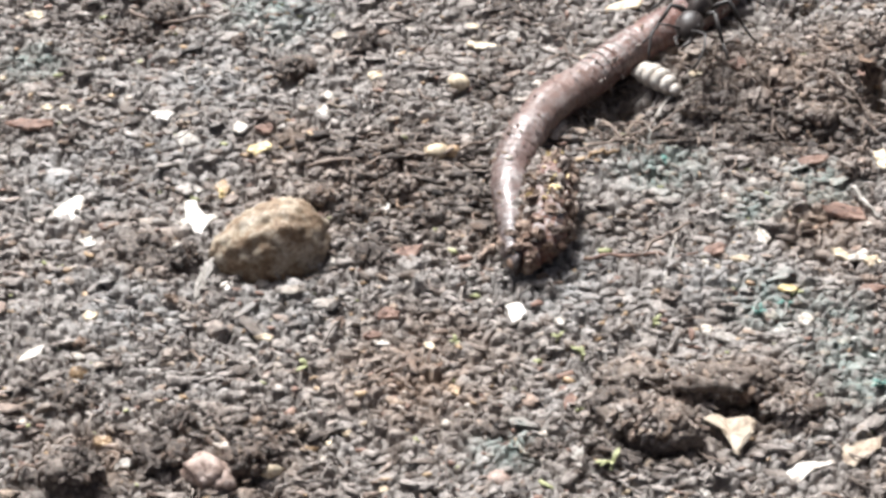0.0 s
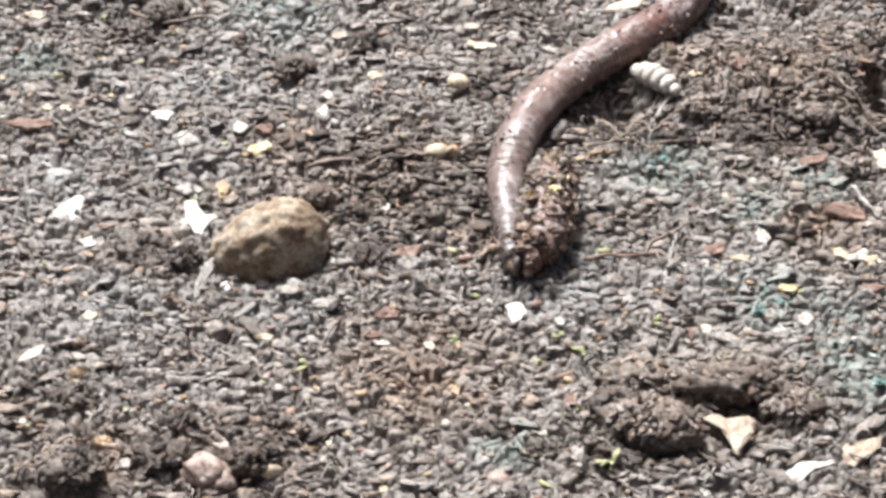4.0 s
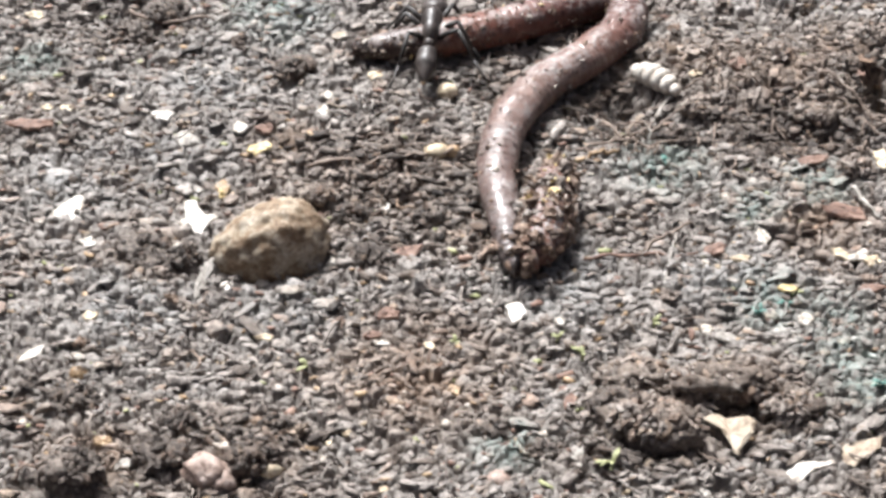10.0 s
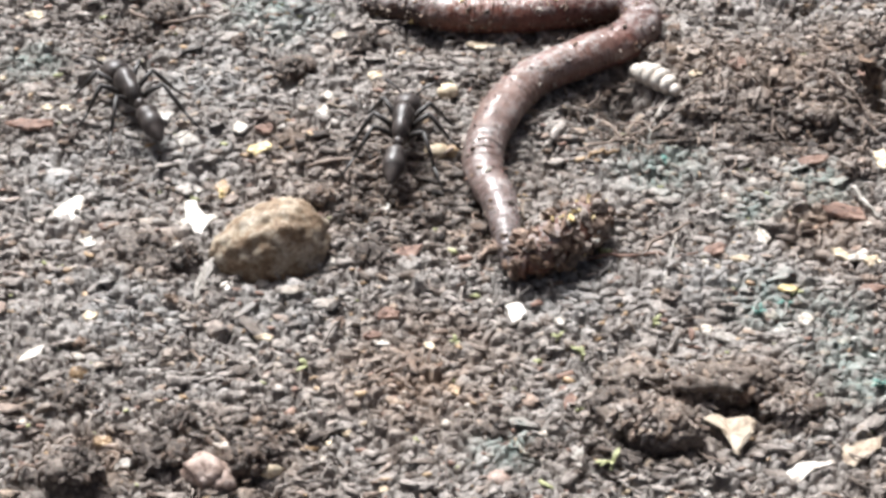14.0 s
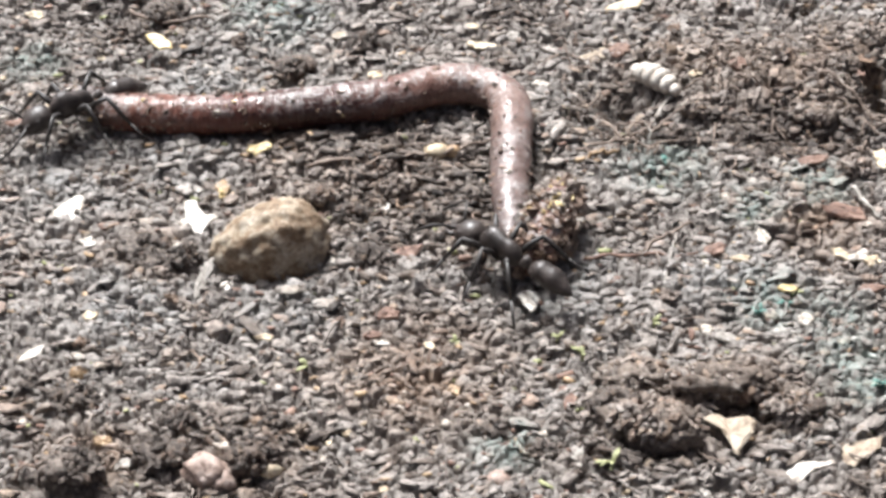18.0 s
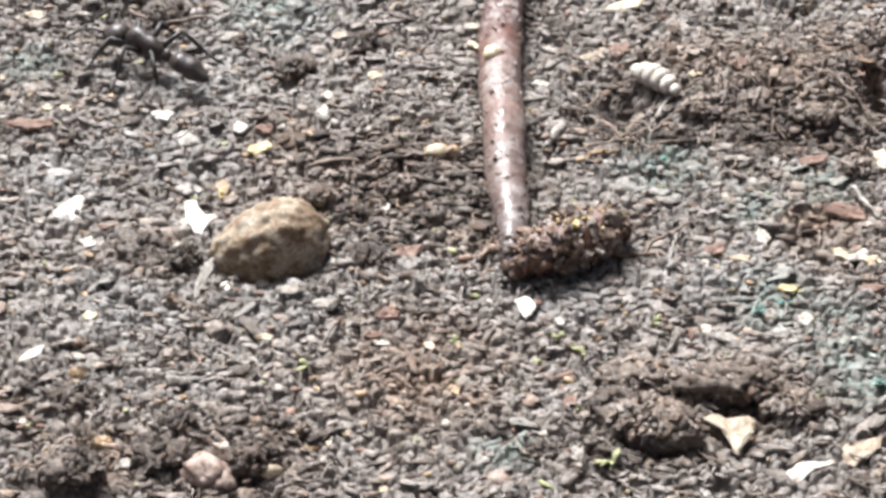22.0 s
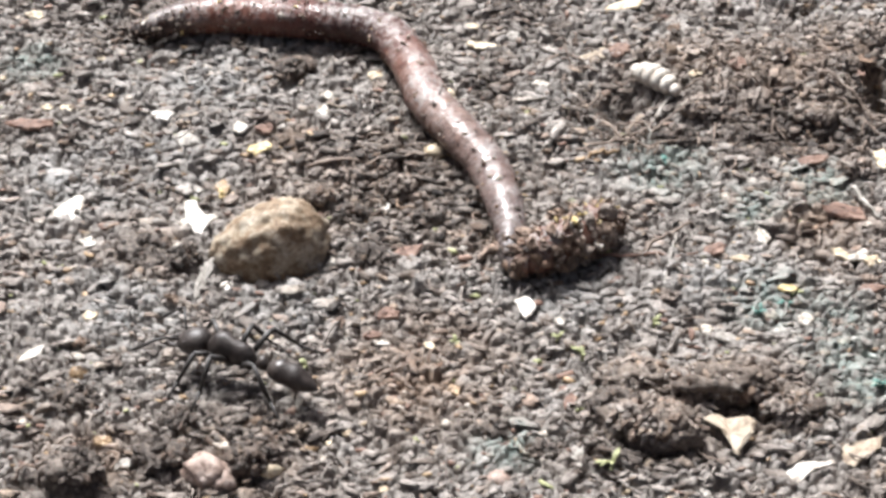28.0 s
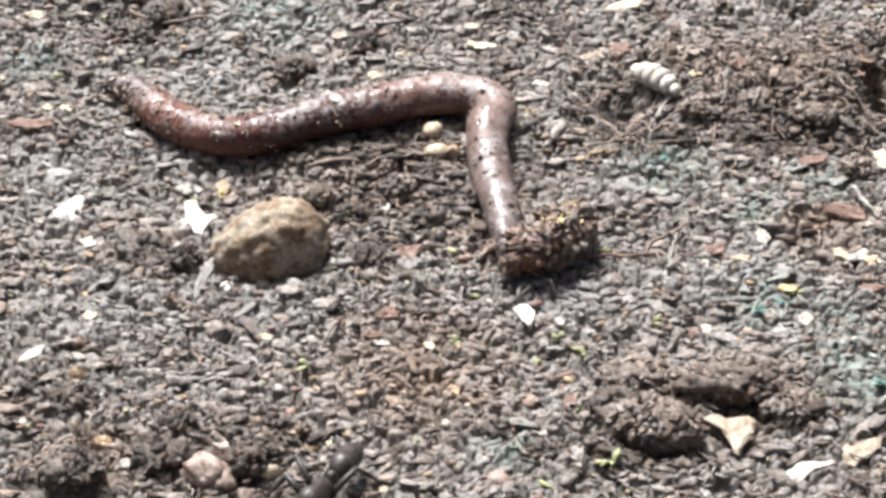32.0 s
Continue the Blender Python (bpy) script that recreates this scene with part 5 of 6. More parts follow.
def motions():
    bend(0, [(9.0, 8.8), (8.4, 3.7), (8.0, -0.6)], [(5.8, -2.7), (5.5, 2.5), (5.6, 8.1), (7.1, 13.8), (10.4, 19.6), (15.0, 23.9), (19.7, 28.5), (24.7, 34.4), (26.3, 40.2), (22.5, 45.2), (15.7, 46.2), (8.2, 45.2)])
    bend(1, [(9.0, 8.8), (8.4, 3.5), (8.0, -0.9)], [(5.8, -3.0), (5.5, 2.5), (5.6, 8.1), (7.4, 14.6), (11.0, 20.8), (15.6, 25.6), (20.3, 30.3), (23.8, 35.3), (25.0, 41.2), (21.0, 46.2), (14.1, 46.7), (6.1, 44.7)])
    bend(2, [(9.0, 8.7), (8.4, 3.5), (8.0, -0.9)], [(5.8, -3.0), (5.5, 2.1), (5.6, 8.5), (7.1, 14.6), (10.5, 20.8), (15.1, 25.7), (19.8, 30.4), (23.0, 34.8), (23.7, 40.2), (19.8, 44.7), (13.0, 45.7), (5.0, 44.2)])
    bend(3, [(9.0, 8.7), (8.4, 3.5), (8.0, -0.9)], [(5.8, -3.0), (5.5, 2.1), (5.6, 8.5), (7.1, 14.6), (10.5, 20.8), (15.1, 25.7), (19.8, 30.4), (22.7, 34.8), (23.1, 40.2), (19.8, 44.7), (13.0, 45.7), (5.0, 44.2)])
    bend(5.5, [(9.0, 8.6), (8.4, 3.4), (8.0, -1.0)], [(5.8, -3.0), (4.8, 1.7), (4.9, 8.2), (6.2, 14.2), (8.7, 20.1), (13.1, 24.6), (17.2, 27.8), (20.9, 31.4), (22.9, 37.2), (20.2, 42.2), (12.9, 43.7), (5.0, 43.2)])
    bend(6, [(9.0, 8.5), (8.4, 3.4), (8.0, -1.0)], [(5.8, -3.0), (5.2, 1.7), (5.1, 8.9), (6.5, 15.4), (9.3, 21.4), (13.6, 25.9), (18.2, 28.8), (21.7, 31.4), (22.6, 36.8), (19.0, 40.7), (12.3, 42.2), (4.0, 42.2)])
    bend(6.5, [(9.0, 8.5), (8.4, 3.4), (8.0, -1.0)], [(5.8, -3.0), (5.0, 2.5), (6.1, 8.8), (6.9, 15.0), (9.3, 21.0), (13.1, 25.0), (17.2, 28.4), (20.0, 32.4), (18.7, 36.3), (14.1, 35.8), (9.0, 35.8), (1.9, 38.2)])
    bend(7, [(9.0, 8.5), (8.3, 3.4), (7.9, -1.0)], [(5.7, -3.0), (4.6, 3.3), (3.9, 9.8), (4.8, 15.4), (7.3, 20.9), (11.1, 25.1), (14.7, 27.7), (16.9, 31.0), (16.3, 34.4), (13.5, 34.9), (10.0, 33.9), (4.9, 36.3), (-0.2, 38.7)])
    bend(7.5, [(9.1, 8.5), (8.3, 3.4), (7.9, -1.0)], [(5.7, -3.0), (4.4, 3.3), (4.0, 9.8), (5.5, 15.8), (8.0, 20.5), (12.1, 24.2), (15.2, 28.6), (16.5, 33.4), (14.1, 35.8), (10.0, 34.4), (4.8, 32.0), (-0.2, 30.2), (-4.7, 31.5)])
    bend(8, [(9.1, 8.5), (8.3, 3.4), (7.9, -1.0)], [(5.7, -3.0), (4.8, 3.3), (4.2, 9.7), (5.8, 15.8), (8.8, 21.0), (12.6, 25.1), (15.7, 28.6), (16.5, 33.0), (14.0, 34.4), (10.9, 33.0), (5.8, 30.6), (0.8, 28.4), (-3.2, 27.0), (-5.9, 27.0)])
    bend(9, [(9.1, 8.4), (8.3, 3.3), (7.9, -1.0)], [(5.7, -3.0), (4.8, 3.3), (4.5, 9.7), (5.7, 15.4), (8.5, 20.5), (12.6, 24.6), (15.7, 28.6), (16.2, 33.0), (13.5, 33.9), (8.3, 31.1), (3.3, 28.8), (-1.2, 27.0), (-4.6, 26.6), (-6.6, 27.4)])
    bend(10, [(9.1, 8.4), (8.4, 3.3), (7.9, -1.0)], [(5.7, -3.0), (4.8, 3.3), (4.5, 9.7), (5.7, 15.4), (8.5, 20.5), (12.6, 24.6), (15.7, 28.6), (16.2, 32.7), (13.5, 33.6), (8.3, 31.1), (3.3, 28.8), (-1.2, 27.5), (-4.7, 27.0), (-7.1, 27.4)])
    bend(11, [(9.1, 8.3), (8.4, 3.3), (7.9, -1.0)], [(5.7, -3.0), (4.8, 3.3), (4.0, 10.5), (4.6, 16.6), (6.9, 21.7), (10.6, 25.2), (14.2, 27.7), (15.2, 31.7), (13.5, 34.4), (9.9, 32.5), (5.8, 29.7), (1.8, 27.0), (-2.2, 28.4), (-4.7, 31.5)])
    bend(12, [(9.1, 8.3), (8.4, 3.3), (7.9, -1.0)], [(5.7, -3.0), (4.6, 3.3), (3.8, 9.8), (5.0, 15.8), (7.8, 20.9), (11.6, 24.3), (14.9, 27.2), (16.1, 31.0), (14.0, 33.9), (10.4, 32.5), (5.8, 30.2), (1.8, 27.9), (-2.2, 27.9), (-4.2, 29.7)])
    bend(13, [(9.8, 4.3), (8.6, 1.3), (7.7, -1.3)], [(5.5, -2.7), (4.4, 4.2), (3.8, 9.8), (5.0, 16.2), (8.1, 21.3), (12.1, 24.7), (15.9, 27.0), (16.6, 31.0), (14.5, 33.9), (9.9, 32.5), (4.8, 31.1), (0.3, 29.3), (-3.2, 27.9), (-5.9, 27.4)])
    bend(14, [(12.2, 2.5), (10.4, 0.1), (8.3, -1.9)], [(5.6, -3.0), (4.6, 4.2), (3.3, 9.9), (4.6, 15.8), (7.3, 20.9), (11.6, 24.3), (15.6, 26.5), (17.6, 30.0), (16.0, 33.0), (11.9, 32.5), (6.8, 31.6), (1.8, 31.6), (-2.7, 32.9), (-6.3, 34.2)])
    bend(14.5, [(12.9, 2.8), (10.8, 0.3), (8.4, -1.8)], [(5.6, -3.0), (4.6, 4.2), (3.3, 9.9), (4.6, 15.8), (7.3, 20.9), (11.6, 24.3), (15.6, 26.5), (17.3, 29.5), (15.9, 32.0), (11.9, 32.5), (7.4, 32.0), (2.8, 33.0), (-1.2, 34.8), (-5.3, 36.2)])
    bend(16.5, [(9.3, 3.6), (8.2, 0.7), (7.5, -1.7)], [(5.4, -3.0), (4.8, 3.3), (4.0, 9.8), (5.3, 15.0), (8.0, 20.1), (12.0, 23.8), (16.1, 26.4), (17.1, 30.0), (15.0, 33.0), (10.9, 32.5), (6.9, 33.0), (3.9, 34.4), (-0.2, 37.2), (-4.3, 38.2)])
    bend(16.75, [(9.3, 4.4), (8.2, 1.1), (7.5, -1.6)], [(5.4, -3.0), (5.0, 3.3), (5.4, 8.9), (7.8, 13.8), (10.9, 18.7), (13.5, 23.3), (13.3, 28.7), (9.9, 32.0), (4.9, 33.0), (-0.2, 31.6), (-4.2, 28.8), (-7.1, 24.3), (-8.9, 20.9)])
    bend(17, [(9.2, 5.1), (8.2, 1.5), (7.7, -1.5)], [(5.6, -3.0), (5.5, 2.5), (5.4, 8.9), (6.4, 13.0), (9.0, 14.9), (9.3, 18.5), (7.2, 20.4), (3.3, 20.4), (-0.1, 18.3), (-2.9, 14.9), (-6.7, 10.6), (-10.3, 7.8), (-14.0, 7.3), (-17.3, 8.4), (-19.7, 13.3)])
    bend(17.5, [(9.5, 5.1), (8.4, 1.5), (7.8, -1.5)], [(5.6, -3.0), (5.7, 2.5), (6.5, 8.8), (9.5, 13.3), (10.3, 17.6), (8.5, 20.9), (3.7, 23.0), (-2.2, 23.5), (-8.3, 22.8), (-13.8, 20.9), (-18.4, 18.3), (-21.5, 14.6), (-23.1, 11.3)])
    bend(18, [(9.8, 5.1), (8.6, 1.5), (7.8, -1.5)], [(5.6, -3.0), (5.5, 3.3), (5.6, 9.6), (5.7, 15.0), (5.3, 18.2), (3.2, 20.3), (-0.2, 20.3), (-4.5, 18.6), (-9.3, 17.3), (-14.5, 16.5), (-19.3, 16.0), (-23.6, 16.0), (-28.0, 16.7), (-31.7, 19.8)])
    bend(18.4, [(9.8, 5.0), (8.6, 1.5), (7.8, -1.5)], [(5.6, -3.0), (5.5, 3.3), (4.9, 8.9), (3.8, 11.8), (1.2, 12.9), (-2.6, 14.5), (-6.9, 16.6), (-11.8, 18.7), (-16.7, 21.3), (-21.3, 23.9), (-25.5, 26.1), (-28.5, 27.1), (-31.4, 29.7)])
    bend(19, [(9.8, 4.9), (8.6, 1.4), (7.8, -1.5)], [(5.6, -3.0), (5.5, 3.3), (4.9, 8.9), (4.0, 11.5), (1.7, 12.4), (-2.1, 13.9), (-6.9, 16.4), (-11.8, 18.9), (-16.8, 21.9), (-21.4, 25.0), (-24.6, 26.8), (-26.9, 30.5), (-28.2, 35.5)])
    bend(20, [(9.8, 4.7), (8.6, 1.3), (7.8, -1.5)], [(5.6, -3.0), (5.5, 4.1), (4.7, 9.7), (3.6, 11.7), (0.8, 12.2), (-4.0, 14.5), (-8.9, 17.8), (-13.8, 20.4), (-18.9, 23.5), (-23.0, 26.2), (-25.7, 28.1), (-27.5, 33.0), (-28.1, 37.3)])
    bend(20.5, [(10.6, 2.1), (9.6, -0.1), (8.1, -1.9)], [(5.6, -3.0), (4.8, 3.3), (3.1, 10.2), (-0.2, 15.4), (-4.1, 20.9), (-7.1, 27.0), (-9.3, 32.1), (-11.0, 37.6), (-13.4, 44.2), (-16.2, 48.3)])
    bend(21, [(12.6, 1.3), (10.6, -0.5), (8.4, -2.0)], [(5.6, -3.0), (4.8, 3.3), (3.5, 9.8), (2.2, 15.0), (1.2, 20.9), (0.5, 26.1), (0.1, 32.5), (-0.7, 39.2), (-2.3, 45.2), (-4.5, 50.4)])
    bend(22, [(13.7, 1.0), (11.3, -0.8), (8.5, -2.1)], [(5.6, -3.0), (5.5, 2.5), (5.1, 8.9), (5.0, 15.0), (4.9, 20.9), (5.0, 27.0), (5.4, 33.4), (5.8, 40.2), (5.1, 47.2), (4.1, 53.6)])
    bend(23, [(13.7, 1.2), (11.3, -0.7), (8.5, -2.1)], [(5.6, -3.0), (5.2, 2.5), (4.7, 9.0), (4.3, 15.0), (3.9, 20.9), (3.8, 27.0), (4.1, 33.4), (3.9, 40.2), (3.0, 47.2), (1.4, 53.6)])
    bend(23.5, [(13.7, 1.3), (11.3, -0.6), (8.5, -2.1)], [(5.6, -3.0), (5.0, 2.5), (4.0, 9.8), (3.1, 15.8), (2.2, 21.7), (0.8, 28.8), (-0.2, 35.3), (-2.3, 40.2), (-5.5, 45.2), (-9.8, 48.3)])
    bend(24, [(13.7, 1.3), (11.3, -0.5), (8.5, -2.0)], [(5.6, -3.0), (5.0, 3.3), (4.0, 10.5), (3.1, 16.6), (1.9, 22.6), (0.0, 27.9), (-2.8, 33.4), (-5.7, 38.1), (-9.9, 41.1), (-15.0, 39.9)])
    bend(24.5, [(13.9, 1.6), (11.4, -0.4), (8.6, -2.0)], [(5.6, -3.0), (5.0, 3.7), (4.0, 10.1), (2.9, 16.2), (1.5, 21.7), (-1.2, 26.6), (-4.2, 30.6), (-7.8, 33.1), (-12.3, 33.4), (-16.9, 33.4), (-21.4, 32.8), (-25.5, 32.3), (-28.3, 30.5)])
    bend(25, [(14.1, 1.9), (11.4, -0.2), (8.6, -2.0)], [(5.6, -3.0), (4.8, 4.1), (3.5, 9.8), (2.0, 14.7), (0.6, 20.6), (-2.4, 25.0), (-5.4, 28.2), (-8.9, 29.9), (-13.0, 31.2), (-17.6, 31.6), (-22.7, 31.8), (-26.7, 31.4), (-30.0, 28.7)])
    bend(25.5, [(14.2, 2.2), (11.5, -0.1), (8.6, -1.9)], [(5.6, -3.0), (5.1, 4.9), (4.5, 11.1), (3.6, 17.5), (1.8, 22.6), (-1.2, 26.1), (-4.2, 28.8), (-7.2, 30.1), (-11.3, 31.6), (-15.3, 32.6), (-20.0, 33.9), (-24.2, 35.7), (-28.5, 36.6)])
    bend(27.5, [(13.3, 1.7), (11.0, -0.3), (8.5, -2.0)], [(5.6, -3.0), (5.2, 2.5), (3.8, 9.1), (1.2, 13.5), (-1.2, 18.3), (-2.9, 24.3), (-4.7, 27.9), (-7.7, 29.7), (-11.7, 30.4), (-15.8, 30.7), (-19.8, 31.3), (-23.3, 31.2), (-26.9, 30.8)])
    bend(28, [(13.2, 1.8), (10.9, -0.3), (8.4, -2.0)], [(5.6, -3.0), (5.2, 2.5), (3.8, 9.1), (1.2, 13.5), (-1.2, 18.3), (-2.9, 24.3), (-4.7, 27.9), (-7.7, 29.7), (-11.7, 30.4), (-15.8, 30.7), (-19.8, 31.3), (-23.3, 31.2), (-26.9, 30.8)])
    bend(28.6, [(13.0, 2.0), (10.9, -0.2), (8.4, -1.9)], [(5.6, -3.0), (5.2, 2.5), (3.5, 9.1), (0.8, 14.2), (-1.9, 20.9), (-4.6, 26.1), (-7.7, 29.7), (-11.3, 31.2), (-16.8, 31.5), (-21.9, 32.0), (-27.1, 33.1), (-30.2, 33.5)])
    bend(29, [(12.9, 2.1), (10.8, -0.1), (8.4, -1.9)], [(5.6, -3.0), (5.3, 3.3), (3.8, 9.8), (1.1, 15.0), (-1.3, 20.0), (-2.8, 25.2), (-3.8, 30.6), (-5.4, 33.8), (-7.4, 32.8), (-9.8, 30.5), (-12.3, 29.2), (-14.8, 29.9), (-16.7, 31.9)])
    bend(29.3, [(12.8, 2.1), (10.8, -0.1), (8.4, -1.9)], [(5.6, -3.0), (4.8, 3.3), (3.1, 8.5), (-0.2, 15.0), (-4.1, 20.0), (-8.0, 22.6), (-12.0, 24.3), (-16.0, 25.2), (-19.4, 24.8), (-21.7, 23.5)])
    bend(29.5, [(12.8, 2.1), (10.8, -0.1), (8.5, -1.9)], [(5.7, -3.0), (5.0, 3.3), (3.8, 9.1), (2.2, 14.2), (-0.4, 18.3), (-4.1, 21.7), (-7.8, 22.8), (-11.8, 20.9), (-16.3, 16.9), (-20.2, 16.2), (-23.1, 16.2), (-24.7, 19.1)])
    bend(30, [(12.7, 2.1), (10.7, -0.1), (8.4, -1.9)], [(5.6, -3.0), (5.9, 3.3), (5.2, 9.6), (4.1, 14.2), (1.7, 18.3), (-2.1, 21.7), (-6.5, 23.0), (-10.9, 21.7), (-14.6, 19.1), (-18.8, 17.0), (-22.6, 16.0), (-25.0, 17.4), (-23.9, 20.9), (-23.1, 25.2)])
    bend(31, [(12.9, 1.7), (10.8, -0.3), (8.4, -2.0)], [(5.6, -3.0), (5.5, 3.3), (4.7, 9.7), (3.8, 14.2), (4.3, 15.7), (2.0, 17.8), (-1.8, 18.3), (-6.2, 17.8), (-10.4, 15.7), (-14.6, 13.7), (-18.4, 13.3), (-22.2, 14.5), (-24.2, 17.4), (-21.9, 21.7)])
    bend(31.5, [(11.9, 1.7), (10.2, -0.3), (8.2, -2.0)], [(5.5, -3.0), (5.0, 3.3), (4.5, 9.0), (3.8, 13.8), (4.2, 16.1), (1.9, 18.2), (-1.9, 17.8), (-6.7, 15.7), (-11.1, 12.6), (-16.0, 12.4), (-20.8, 13.7), (-23.5, 17.8), (-25.7, 24.3)])
    bend(32, [(10.8, 1.7), (9.6, -0.2), (7.9, -1.7)], [(5.4, -2.7), (4.6, 4.2), (3.8, 9.8), (3.7, 14.2), (4.4, 16.9), (2.2, 19.0), (-2.1, 18.5), (-6.9, 16.9), (-11.6, 14.8), (-15.8, 13.1), (-19.5, 13.1), (-23.1, 15.6), (-26.3, 19.8), (-28.2, 21.5)])
    worm_crawl()
    slide(loose_chip, [(0, 5.6, -8.0, 0, 78), (15.2, 5.6, -8.0, 0, 78), (16.3, 6.7, -7.0, 0, 92), (21.2, 6.6, -7.1, 0, 92), (21.5, 6.4, -7.5, 0, 84), (28.5, 6.4, -7.5, 0, 84), (28.8, 6.4, -7.8, 0, 80), (31.2, 6.4, -7.8, 0, 80), (31.45, 6.4, -8.5, 0, 95), (32, 6.4, -8.5, 0, 95)])
    slide(loose_flake, [(0, -33.6, 45.1, 0, -40), (17.8, -33.6, 45.1, 0, -40), (18.1, -21.7, 21.0, 1.5, -35), (18.4, -22.6, 22.0, 1.6, -32), (19, -23.5, 22.6, 1.7, -28), (20.2, -23.9, 23.0, 1.7, -28), (20.5, -14.9, 43.1, 0, -30), (32, -15.0, 45.1, 0, -30)])
    slide(loose_grain, [(0, 1.4, 22.6, 0, 0), (9.3, 1.4, 22.6, 0, 0), (9.9, 0.4, 21.3, 0, 30), (16.6, 0.5, 21.3, 0, 30), (16.9, -2.2, 22.6, 0, 60), (20.2, -3.0, 22.8, 0, 60), (20.5, -1.9, 23.1, 2.0, 60), (21, 0.8, 22.8, 3.0, 60), (22, 4.3, 22.9, 3.2, 60), (23, 2.5, 22.1, 3.0, 60), (24, 0.5, 20.5, 2.5, 60), (25, -0.9, 18.0, 1.0, 60), (25.5, -0.4, 19.3, 1.0, 60), (27.5, 0.3, 20.3, 0.5, 60), (28.8, 0.3, 19.2, 0.3, 60), (29.5, -1.1, 16.3, 0, 60), (30, -1.0, 15.7, 0, 60), (32, -0.8, 15.7, 0, 60)])
    stride(ants[0], [
        (0, 22.5, 25.4, 2.5, -113), (0.3, 22.0, 25.7, 2.5, -112), (0.5, 16.5, 19.6, 2.5, -130), (0.7, 13.3, 15.3, 2.5, -137), (0.9, 7.7, 11.8, 3, -156), (1, -2.2, 8.9, 0, 105),
        (1.1, 5.4, 10.7, 3, -2), (1.3, 18.2, 6.8, 0, -5), (1.5, 23.9, 14.2, 0, 62), (1.7, 26.3, 21.3, 0, 77), (1.9, 29.7, 49.2, 0, 143), (2.15, 24.7, 47.1, 0, -130),
        (2.3, 18.1, 20.1, 0, -126), (2.5, 11.1, 15.6, 0, -104), (2.7, 13.2, 12.0, 0, -157), (2.83, 22.1, 22.9, 0, 62), (2.95, 30.5, 52.3, 0, 8), (4.6, 45.4, 27.6, 0, -99),
        (5.2, 34.1, 17.8, 0, -161), (5.5, 18.2, 18.9, 0, 160), (5.7, 14.1, 10.7, 0, -154), (5.9, 11.9, 11.1, 0, -177), (6, 9.9, 10.5, 2.5, 175), (6.1, 13.0, 10.0, 0, 164),
        (6.3, 16.3, 7.0, 0, 172), (6.5, 17.6, 6.1, 0, -121), (6.7, 12.0, 8.8, 0, 164), (6.85, 5.2, 4.8, 2.8, -165), (7, 0.9, 4.8, 0, 109), (7.1, -1.1, 13.3, 0, 88),
        (7.3, 3.3, 27.7, 0, 47), (7.5, 7.2, 29.2, 2, -43), (7.7, 5.9, 24.8, 2.5, -59), (7.9, 16.0, 22.7, 2.5, -57), (8, 13.9, 12.5, 0, -150), (8.1, 11.8, 17.5, 0, -114),
        (8.3, 25.8, 21.4, 0, 41), (8.5, 38.4, 50.2, 0, 119), (23.4, 22.4, 52.3, 0, -144), (23.7, 18.2, 30.9, 0, -97), (23.9, 17.3, 11.5, 0, -113), (24, 14.7, 8.7, 0, 162),
        (24.1, 15.7, 19.2, 0, 81), (24.3, 22.3, 50.2, 0, 40), (25, 52.5, 51.3, 0, -49), (26.6, 45.4, 10.7, 0, -134), (27.5, 26.6, 6.6, 0, 156), (27.7, 24.1, 5.9, 0, 169),
        (27.85, 24.6, 6.8, 0, 162), (27.97, 45.4, 10.7, 0, 11), (28.3, 45.6, 11.5, 0, -168), (28.5, 16.8, 5.7, 0, 157), (28.7, 16.9, 6.8, 0, 161), (28.9, 18.6, 5.2, 0, -175),
        (29, 15.5, 5.9, 0, -175), (29.1, 15.1, 9.2, 0, -168), (29.3, 15.5, 8.6, 0, -51), (29.5, 19.9, 3.2, 0, 175), (29.75, 31.8, -1.4, 0, 27), (30, 35.5, 12.5, 0, 70),
        (30.2, 45.7, 29.5, 0, 66), (30.4, 50.0, 43.0, 0, 72), (32, 50.0, 43.0, 0, 72),
    ])
